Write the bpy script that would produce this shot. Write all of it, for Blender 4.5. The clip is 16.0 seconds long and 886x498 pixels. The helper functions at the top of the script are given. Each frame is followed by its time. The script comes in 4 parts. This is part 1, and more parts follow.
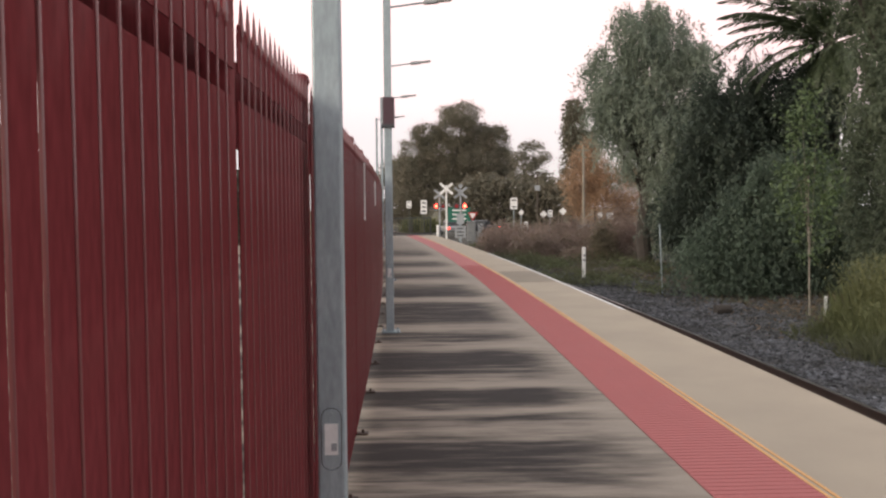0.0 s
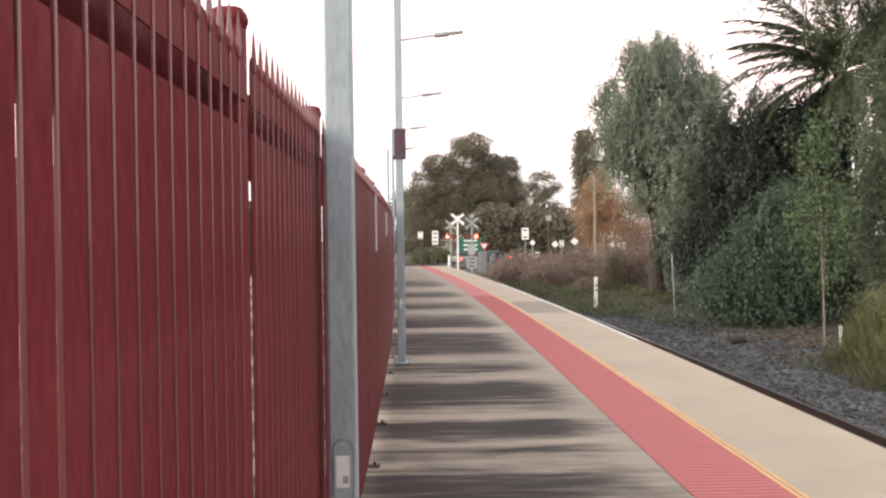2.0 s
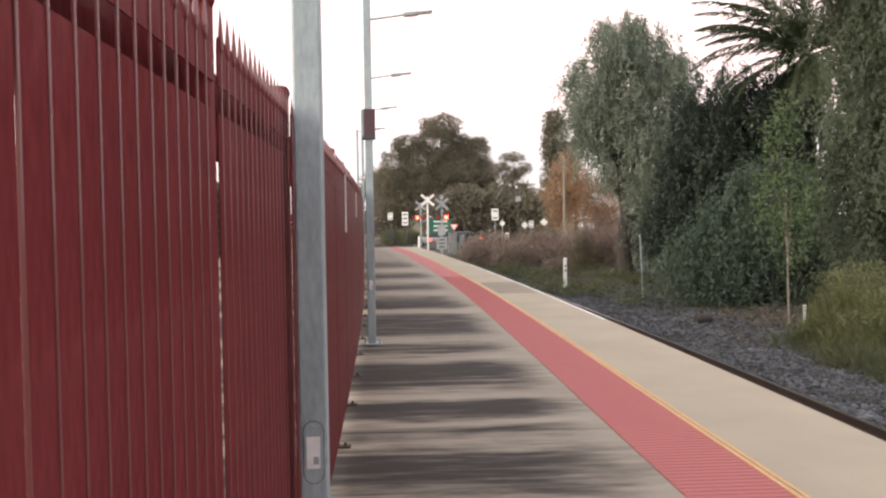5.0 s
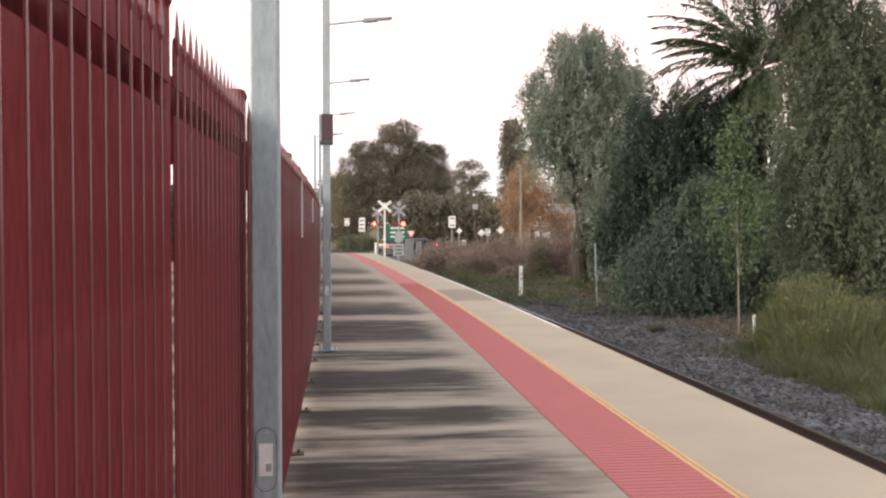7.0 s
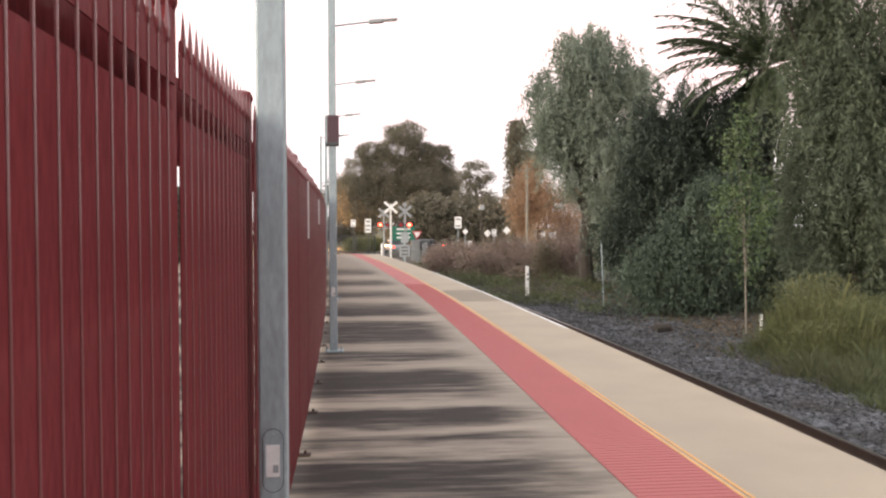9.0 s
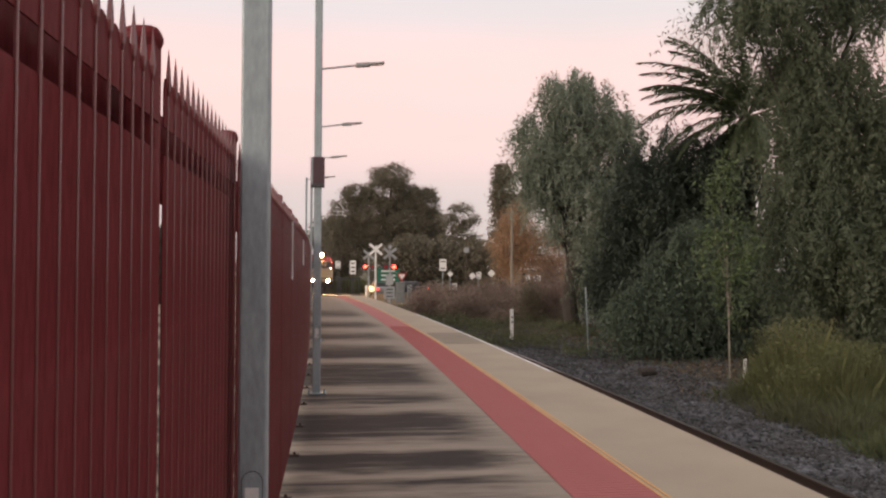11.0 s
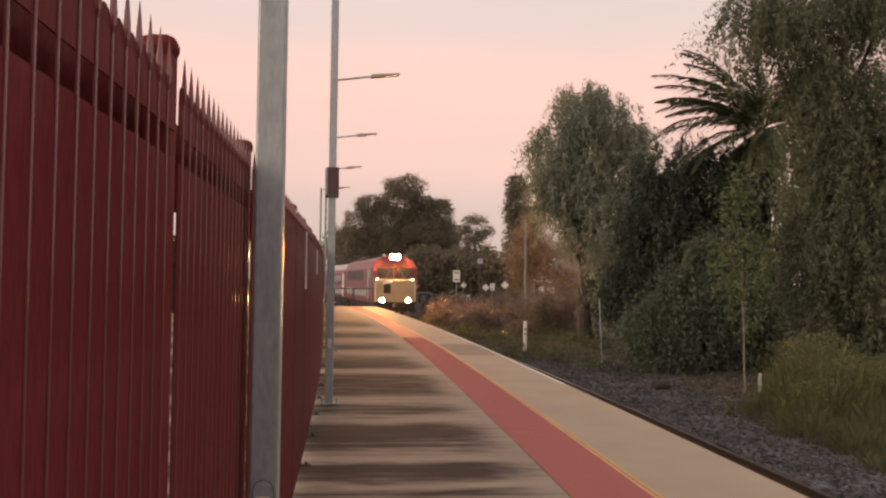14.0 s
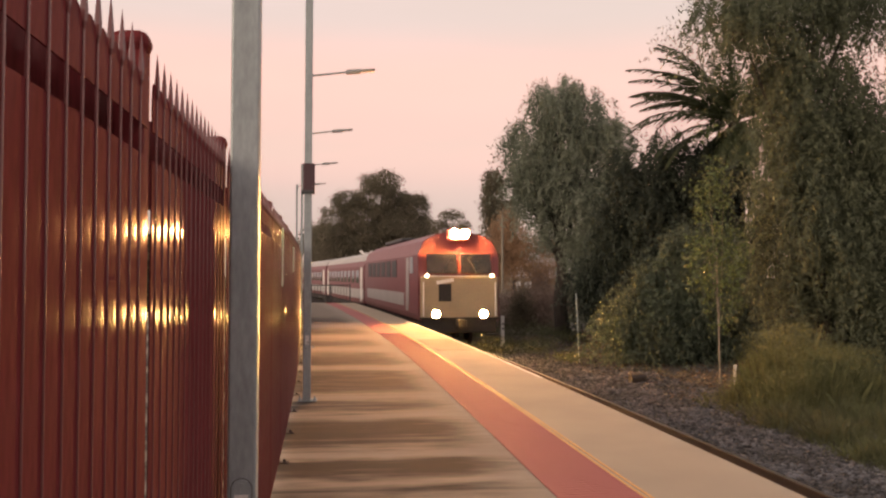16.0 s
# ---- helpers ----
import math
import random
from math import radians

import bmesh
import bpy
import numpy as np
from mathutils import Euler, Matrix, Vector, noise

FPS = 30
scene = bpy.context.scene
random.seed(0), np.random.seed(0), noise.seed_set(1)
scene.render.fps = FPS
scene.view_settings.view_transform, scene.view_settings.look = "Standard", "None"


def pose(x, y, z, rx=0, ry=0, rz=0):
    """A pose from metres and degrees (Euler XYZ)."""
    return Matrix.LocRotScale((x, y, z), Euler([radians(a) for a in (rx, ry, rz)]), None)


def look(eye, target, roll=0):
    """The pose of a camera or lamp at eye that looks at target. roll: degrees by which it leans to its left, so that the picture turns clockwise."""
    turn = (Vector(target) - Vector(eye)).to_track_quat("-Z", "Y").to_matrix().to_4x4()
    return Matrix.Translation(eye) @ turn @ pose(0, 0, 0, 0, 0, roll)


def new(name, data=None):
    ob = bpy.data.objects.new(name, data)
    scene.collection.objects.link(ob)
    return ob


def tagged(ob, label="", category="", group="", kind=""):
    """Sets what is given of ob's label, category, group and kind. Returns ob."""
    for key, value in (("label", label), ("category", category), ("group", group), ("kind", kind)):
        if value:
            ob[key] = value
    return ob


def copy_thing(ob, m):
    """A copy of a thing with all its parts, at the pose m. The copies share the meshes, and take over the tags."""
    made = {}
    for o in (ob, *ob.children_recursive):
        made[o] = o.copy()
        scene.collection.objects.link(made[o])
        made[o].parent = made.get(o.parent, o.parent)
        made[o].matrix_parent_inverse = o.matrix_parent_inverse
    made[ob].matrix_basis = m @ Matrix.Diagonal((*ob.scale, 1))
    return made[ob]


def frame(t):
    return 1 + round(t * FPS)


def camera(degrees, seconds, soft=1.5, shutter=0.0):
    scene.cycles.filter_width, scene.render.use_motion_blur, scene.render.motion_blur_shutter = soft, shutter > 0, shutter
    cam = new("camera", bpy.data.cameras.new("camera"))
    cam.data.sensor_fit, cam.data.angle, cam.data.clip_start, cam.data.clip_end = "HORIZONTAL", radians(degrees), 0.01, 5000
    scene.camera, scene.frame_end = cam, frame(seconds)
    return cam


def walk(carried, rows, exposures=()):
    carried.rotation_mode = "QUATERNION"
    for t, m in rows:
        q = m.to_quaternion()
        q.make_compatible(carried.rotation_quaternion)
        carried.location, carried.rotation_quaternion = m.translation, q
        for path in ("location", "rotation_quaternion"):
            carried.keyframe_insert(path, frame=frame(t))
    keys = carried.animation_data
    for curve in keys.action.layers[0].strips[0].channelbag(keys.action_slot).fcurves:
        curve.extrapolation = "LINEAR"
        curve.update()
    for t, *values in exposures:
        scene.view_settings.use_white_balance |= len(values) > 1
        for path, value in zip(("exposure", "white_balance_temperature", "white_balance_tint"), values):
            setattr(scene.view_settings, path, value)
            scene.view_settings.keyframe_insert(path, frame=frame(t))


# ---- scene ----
cam = camera(54, 16.0, soft=2.3)
EYE = (0.0, 0.0, 1.62)
# seconds, then the camera's three turns in degrees; it stands on one spot, hand-held
TURNS = [
    (0.0, 87.31, 0.49, -0.92), (0.5, 87.84, 0.62, -0.67), (1.0, 88.11, 0.69, -0.95), (1.5, 88.72, 0.76, -0.68),
    (2.0, 89.33, 0.73, -0.17), (2.5, 89.33, 0.63, -0.06), (3.0, 89.37, 0.70, -0.40), (3.5, 89.92, 0.56, 0.07),
    (4.0, 89.93, 0.50, 0.74), (4.5, 88.89, 0.73, -0.52), (4.7, 88.03, 0.81, -1.21), (6.8, 88.47, 0.00, -5.06),
    (7.0, 88.48, -0.02, -4.98), (7.5, 88.87, 0.02, -4.52), (8.0, 89.06, 0.28, -4.12), (8.5, 88.48, 0.44, -4.15),
    (9.0, 88.53, 0.20, -4.58), (9.5, 89.40, 0.20, -4.87), (12.0, 91.97, -0.45, -5.84), (12.5, 92.34, -0.44, -5.37),
    (13.0, 92.43, -0.36, -4.88), (13.5, 92.26, -0.56, -4.68), (14.0, 92.06, -0.71, -4.68), (14.5, 91.66, -0.96, -5.11),
    (15.0, 91.60, -0.65, -5.32), (15.5, 91.81, -0.29, -5.56), (16.0, 91.77, -0.14, -6.18)]
# the clip's camera opens up at first and stops down, warmer, when the headlights come
EXPOSURES = [(0.0, -0.36, 6750, 5), (0.45, 0.32, 6800, 5), (1.2, 0.23, 6800, 5), (4.0, 0.24, 6800, 5), (4.5, 0.02, 6800, 5), (9.7, 0.12, 6800, 5),
             (11.2, -0.95, 7400, 12), (12.0, -1.15, 8100, 16), (13.5, -1.00, 8450, 18), (16.0, -0.95, 8500, 18)]
LATE = (0.008, 0.0, 1.611)   # it sinks by a finger's width before the train comes
walk(cam, [(t, pose(*(LATE if t > 11 else EYE), a, b, c)) for t, a, b, c in TURNS], EXPOSURES)

# ---- sky and sun: just after sunset, thin pink cloud ----
world = bpy.data.worlds.new("evening_sky")
scene.world = world
world.use_nodes = True
wn, wl = world.node_tree.nodes, world.node_tree.links
wn.clear()
w_out, w_bg = wn.new("ShaderNodeOutputWorld"), wn.new("ShaderNodeBackground")
w_geo, w_sep, w_ramp = wn.new("ShaderNodeTexCoord"), wn.new("ShaderNodeSeparateXYZ"), wn.new("ShaderNodeValToRGB")
w_sky, w_mix, w_noise, w_nmix = wn.new("ShaderNodeTexSky"), wn.new("ShaderNodeMix"), wn.new("ShaderNodeTexNoise"), wn.new("ShaderNodeMix")
w_map = wn.new("ShaderNodeMapping")
w_sky.sky_type, w_sky.sun_disc, w_sky.sun_elevation, w_sky.sun_rotation = "NISHITA", False, radians(17), radians(239)
wl.new(w_geo.outputs["Generated"], w_sep.inputs[0])
wl.new(w_sep.outputs["Z"], w_ramp.inputs[0])
w_ramp.color_ramp.interpolation = "EASE"
stops = [(0.0, (0.88, 0.82, 0.91)), (0.07, (1.02, 0.89, 0.97)), (0.15, (1.46, 1.06, 1.09)), (0.22, (1.58, 1.12, 1.13)), (0.29, (1.20, 1.12, 1.20)), (1.0, (1.15, 1.14, 1.28))]
while len(w_ramp.color_ramp.elements) < len(stops):
    w_ramp.color_ramp.elements.new(0.5)
for e, (p, c) in zip(w_ramp.color_ramp.elements, stops):
    e.position, e.color = p, (*c, 1)
w_mix.data_type, w_nmix.data_type = "RGBA", "RGBA"
w_map.inputs["Scale"].default_value = (1.5, 1.5, 7)
wl.new(w_geo.outputs["Generated"], w_map.inputs[0])
wl.new(w_map.outputs[0], w_noise.inputs["Vector"])
w_noise.inputs["Scale"].default_value, w_noise.inputs["Detail"].default_value = 1.6, 4
w_nmix.blend_type, w_mix.blend_type = "SOFT_LIGHT", "ADD"
w_nmix.inputs[0].default_value, w_mix.inputs[0].default_value = 0.55, 0.03
wl.new(w_ramp.outputs[0], w_nmix.inputs[6])
wl.new(w_noise.outputs["Fac"], w_nmix.inputs[7])
wl.new(w_nmix.outputs[2], w_mix.inputs[6])
wl.new(w_sky.outputs[0], w_mix.inputs[7])
wl.new(w_mix.outputs[2], w_bg.inputs[0])
w_bg.inputs[1].default_value = 1.15
wl.new(w_bg.outputs[0], w_out.inputs[0])

sun = new("sun", bpy.data.lights.new("sun", "SUN"))
sun.data.energy, sun.data.angle, sun.data.color = 3.1, radians(30), (1.0, 0.87, 0.76)
sun.matrix_world = look((-10, -6, 3.6), (0, 0, 0))


# ---- materials ----
def mat(name, color, rough=0.8, vary=0.25, scale=6.0, bump=0.0, fine=60.0, metal=0.0, second=None, spec=0.5, coat=0.0, coat_rough=0.2, rand=0.0, island=0.0, stretch=(1, 1, 1)):
    """A surface with variation at two scales: broad patches towards `second`, and fine grain with relief."""
    m = bpy.data.materials.new(name)
    m.use_nodes = True
    n, l = m.node_tree.nodes, m.node_tree.links
    b = n["Principled BSDF"]
    co, mp = n.new("ShaderNodeTexCoord"), n.new("ShaderNodeMapping")
    mp.inputs["Scale"].default_value = stretch
    l.new(co.outputs["Object"], mp.inputs[0])
    big, small = n.new("ShaderNodeTexNoise"), n.new("ShaderNodeTexNoise")
    big.inputs["Scale"].default_value, big.inputs["Detail"].default_value = scale, 5
    small.inputs["Scale"].default_value, small.inputs["Detail"].default_value = fine, 3
    l.new(mp.outputs[0], big.inputs["Vector"]), l.new(mp.outputs[0], small.inputs["Vector"])
    ramp = n.new("ShaderNodeMapRange")
    ramp.inputs[1].default_value, ramp.inputs[2].default_value = 0.35, 0.68
    l.new(big.outputs["Fac"], ramp.inputs[0])
    mix, mul = n.new("ShaderNodeMix"), n.new("ShaderNodeMix")
    mix.data_type = mul.data_type = "RGBA"
    mul.blend_type = "MULTIPLY"
    two = second or tuple(c * (1 - vary) for c in color)
    mix.inputs[6].default_value, mix.inputs[7].default_value = (*color, 1), (*two, 1)
    l.new(ramp.outputs[0], mix.inputs[0])
    grain = n.new("ShaderNodeMapRange")
    grain.inputs[1].default_value, grain.inputs[2].default_value = 0.3, 0.7
    grain.inputs[3].default_value, grain.inputs[4].default_value = 1 - vary, 1 + vary * 0.5
    l.new(small.outputs["Fac"], grain.inputs[0])
    mul.inputs[0].default_value = 1.0
    l.new(mix.outputs[2], mul.inputs[6]), l.new(grain.outputs[0], mul.inputs[7])
    last = mul.outputs[2]
    if rand or island:
        src = n.new("ShaderNodeObjectInfo").outputs["Random"] if rand else n.new("ShaderNodeNewGeometry").outputs["Random Per Island"]
        amount = rand or island
        r, h = n.new("ShaderNodeMapRange"), n.new("ShaderNodeMix")
        r.inputs[3].default_value, r.inputs[4].default_value = 1 - amount, 1 + amount
        l.new(src, r.inputs[0])
        h.data_type, h.blend_type = "RGBA", "MULTIPLY"
        h.inputs[0].default_value = 1.0
        l.new(last, h.inputs[6]), l.new(r.outputs[0], h.inputs[7])
        last = h.outputs[2]
    l.new(last, b.inputs["Base Color"])
    b.inputs["Roughness"].default_value, b.inputs["Metallic"].default_value = rough, metal
    b.inputs["Specular IOR Level"].default_value = spec
    b.inputs["Coat Weight"].default_value, b.inputs["Coat Roughness"].default_value = coat, coat_rough
    if bump:
        bp = n.new("ShaderNodeBump")
        bp.inputs["Strength"].default_value, bp.inputs["Distance"].default_value = bump, 0.02
        l.new(small.outputs["Fac"], bp.inputs["Height"])
        l.new(bp.outputs[0], b.inputs["Normal"])
    return m


def glow(name, color, strength):
    m = bpy.data.materials.new(name)
    m.use_nodes = True
    b = m.node_tree.nodes["Principled BSDF"]
    b.inputs["Base Color"].default_value = (*color, 1)
    b.inputs["Emission Color"].default_value, b.inputs["Emission Strength"].default_value = (*color, 1), strength
    return m


def leafy(name, color, second, rough=0.6, through_light=0.25):
    """Leaves: a colour that differs from leaf to leaf, and some light that comes through."""
    m = mat(name, color, rough, 0.3, 0.5, 0, 9, second=second, island=0.28, spec=0.3)
    n, l = m.node_tree.nodes, m.node_tree.links
    b, out = n["Principled BSDF"], n["Material Output"]
    tr, ad = n.new("ShaderNodeBsdfTranslucent"), n.new("ShaderNodeMixShader")
    ad.inputs[0].default_value = through_light
    l.new(b.inputs["Base Color"].links[0].from_socket, tr.inputs[0])
    l.new(b.outputs[0], ad.inputs[1]), l.new(tr.outputs[0], ad.inputs[2]), l.new(ad.outputs[0], out.inputs[0])
    return m


M_FENCE = mat("red_fence_paint", (0.162, 0.0320, 0.0362), 0.9, 0.24, 1.6, 0.0, 40, spec=0.02, coat=0.06, coat_rough=0.11, rand=0.08, stretch=(1, 1, 0.35))
M_BAR = mat("red_bar_gloss_paint", (0.140, 0.028, 0.031), 0.5, 0.12, 1.6, 0.0, 40, coat=1.0, coat_rough=0.11, stretch=(1, 1, 0.35))
M_GALV = mat("galvanised_steel", (0.35, 0.415, 0.435), 0.5, 0.16, 7, 0.04, 70, metal=0.3, second=(0.27, 0.325, 0.345), stretch=(1, 1, 0.3))
M_EDGE = mat("pale_concrete", (0.43, 0.355, 0.262), 0.9, 0.08, 0.8, 0.15, 120, second=(0.37, 0.305, 0.228))
M_COPE = mat("white_edge_coping", (0.74, 0.72, 0.68), 0.8, 0.15, 3, 0.1, 80)
M_RED = mat("red_tactile", (0.46, 0.137, 0.125), 0.75, 0.10, 1.2, 0.1, 90, second=(0.40, 0.118, 0.11))
M_YELLOW = mat("yellow_line_paint", (0.74, 0.40, 0.15), 0.7, 0.15, 3, 0, 60)
M_BALLAST = mat("ballast_stone", (0.094, 0.097, 0.106), 0.9, 0.3, 1.0, 0.3, 40, second=(0.045, 0.044, 0.042), island=0.75)
M_BED = mat("ballast_bed", (0.060, 0.054, 0.050), 0.95, 0.35, 1.0, 0.6, 25)
M_RAIL = mat("rusty_rail", (0.055, 0.032, 0.024), 0.7, 0.3, 4, 0.1, 50)
M_RAILTOP = mat("worn_rail_head", (0.32, 0.29, 0.27), 0.3, 0.1, 4, 0, 50, metal=0.9)
M_SLEEPER = mat("timber_sleeper", (0.13, 0.105, 0.085), 0.9, 0.3, 3, 0.2, 30)
M_SOIL = mat("dry_ground", (0.058, 0.051, 0.041), 0.95, 0.4, 0.6, 0.6, 14, second=(0.044, 0.043, 0.028))
M_GRASSG = mat("rail_side_ground", (0.10, 0.11, 0.055), 0.95, 0.3, 0.35, 0.5, 12, second=(0.13, 0.10, 0.065))
M_ASPHALT = mat("asphalt", (0.06, 0.06, 0.062), 0.9, 0.2, 2, 0.2, 60)
M_BARK = mat("grey_bark", (0.065, 0.054, 0.045), 0.9, 0.35, 3, 0.5, 25, stretch=(1, 1, 0.25))
M_PALE_BARK = mat("pale_bark", (0.28, 0.25, 0.20), 0.85, 0.3, 3, 0.3, 25, stretch=(1, 1, 0.3))
M_WHITE = mat("white_paint", (0.75, 0.75, 0.73), 0.5, 0.08, 4, 0, 40)
M_DARK = mat("dark_grey_paint", (0.05, 0.055, 0.06), 0.6, 0.15, 5, 0, 40)
M_GREYBOX = mat("grey_cabinet_paint", (0.32, 0.34, 0.35), 0.5, 0.1, 4, 0, 40)
M_GREEN = mat("green_sign_paint", (0.015, 0.13, 0.085), 0.5, 0.08, 4, 0, 40)
M_PEPPER = leafy("pepper_tree_leaf", (0.148, 0.174, 0.112), (0.102, 0.128, 0.086), through_light=0.38)
# shade among the crowns is put into this darker leaf colour
M_SHADE = leafy("shade_coloured_leaf", (0.050, 0.068, 0.048), (0.036, 0.050, 0.038), through_light=0.15)
M_LOWPEPPER = leafy("low_pepper_leaf", (0.104, 0.140, 0.098), (0.074, 0.102, 0.076), through_light=0.3)
M_PEPPER2 = leafy("pepper_tree_leaf_blue", (0.290, 0.330, 0.258), (0.200, 0.240, 0.188), through_light=0.42)
M_GUM = leafy("gum_leaf", (0.215, 0.192, 0.143), (0.155, 0.146, 0.108), through_light=0.35)
M_AUTUMN = leafy("autumn_leaf", (0.40, 0.255, 0.155), (0.30, 0.200, 0.130))
M_SCRUB = leafy("bare_scrub_twig", (0.235, 0.170, 0.142), (0.175, 0.134, 0.110), through_light=0.15)
M_DRY = leafy("dry_stalk", (0.19, 0.16, 0.11), (0.13, 0.115, 0.08), through_light=0.15)
M_SAPLING = leafy("bright_young_leaf", (0.105, 0.150, 0.066), (0.075, 0.108, 0.052))
M_PALM = leafy("palm_leaflet", (0.075, 0.095, 0.050), (0.050, 0.068, 0.036), rough=0.45)
M_TALLGRASS = leafy("tall_dry_grass", (0.175, 0.178, 0.082), (0.110, 0.128, 0.056))
M_LITTER = leafy("dead_leaf", (0.16, 0.115, 0.075), (0.10, 0.075, 0.050), through_light=0.1)
M_WEED = leafy("green_weed", (0.116, 0.136, 0.066), (0.102, 0.106, 0.058))


# ---- mesh helpers ----
def part(name, bm, material, parent=None, label=""):
    me = bpy.data.meshes.new(name)
    bm.to_mesh(me)
    bm.free()
    me.materials.append(material)
    ob = new(name, me)
    ob.parent = parent
    return tagged(ob, label)


def raw(name, verts, faces, material, parent=None, label=""):
    me = bpy.data.meshes.new(name)
    me.from_pydata(verts, [], faces)
    me.materials.append(material)
    ob = new(name, me)
    ob.parent = parent
    return tagged(ob, label)


def thing(name, m, label, category, group=""):
    ob = new(name)
    ob.empty_display_size = 0.2
    ob.matrix_basis = m
    return tagged(ob, label, category, group)


def box(bm, cx, cy, cz, sx, sy, sz, bevel=0.0, m=None):
    made = bmesh.ops.create_cube(bm, size=1, matrix=(m or Matrix()) @ Matrix.Translation((cx, cy, cz)) @ Matrix.Diagonal((sx, sy, sz, 1)))["verts"]
    if bevel:
        edges = list({e for v in made for e in v.link_edges})
        bmesh.ops.bevel(bm, geom=edges, offset=bevel, segments=2, affect="EDGES", profile=0.5)
    return bm


def boxed(cx, cy, cz, sx, sy, sz, bevel=0.0, m=None):
    return box(bmesh.new(), cx, cy, cz, sx, sy, sz, bevel, m)


def rod(bm, a, b, r1, r2=None, sides=8):
    a, b = Vector(a), Vector(b)
    turn = (b - a).to_track_quat("Z", "Y").to_matrix().to_4x4()
    bmesh.ops.create_cone(bm, cap_ends=True, segments=sides, radius1=r1, radius2=r1 if r2 is None else r2, depth=(b - a).length,
                          matrix=Matrix.Translation((a + b) / 2) @ turn)
    return bm


def rodded(a, b, r1, r2=None, sides=8):
    return rod(bmesh.new(), a, b, r1, r2, sides)


# ---- the line of the platform: a wide bend to the left ----
def edge_x(y):
    return 3.48 - 0.018 * y - 0.00082 * y * y


def on_line(y, off):
    """A point beside the platform's edge: y metres along, off metres towards the track; and its heading."""
    s = -0.018 - 0.00164 * y
    k = math.hypot(1, s)
    return edge_x(y) + off / k, y - off * s / k, math.atan(-s)


def drift(y):
    """The painted strips lie a little farther from the edge on the near, straighter stretch."""
    return -0.10 * min(1.0, max(0.0, (20.0 - y) / 13.0))


def ribbon(name, y0, y1, step, profile, material, parent=None, label="", closed=True, strips=False):
    """A profile of (offset, height) swept along the line."""
    ys = [y0 + (y1 - y0) * i / max(1, math.ceil((y1 - y0) / step)) for i in range(math.ceil((y1 - y0) / step) + 1)]
    verts, faces, n = [], [], len(profile)
    for y in ys:
        for off, z in profile:
            px, py, _ = on_line(y, off + (drift(y) if strips else 0.0))
            verts.append((px, py, z))
    for i in range(len(ys) - 1):
        for j in range(n if closed else n - 1):
            a, b = i * n + j, i * n + (j + 1) % n
            faces.append((a, b, b + n, a + n))
    if closed:
        faces += [tuple(range(n))[::-1], tuple(range((len(ys) - 1) * n, len(ys) * n))]
    return raw(name, verts, faces, material, parent, label)


def strip(o0, o1, z0, z1):
    return [(o0, z0), (o0, z1), (o1, z1), (o1, z0)]


LOW = -1.0  # the ground at the track


# ---- ground, platform and track ----
def add_uv(ob, coords):
    layer = ob.data.uv_layers.new(name="plan")
    for lp in ob.data.loops:
        layer.data[lp.index].uv = coords[lp.vertex_index]


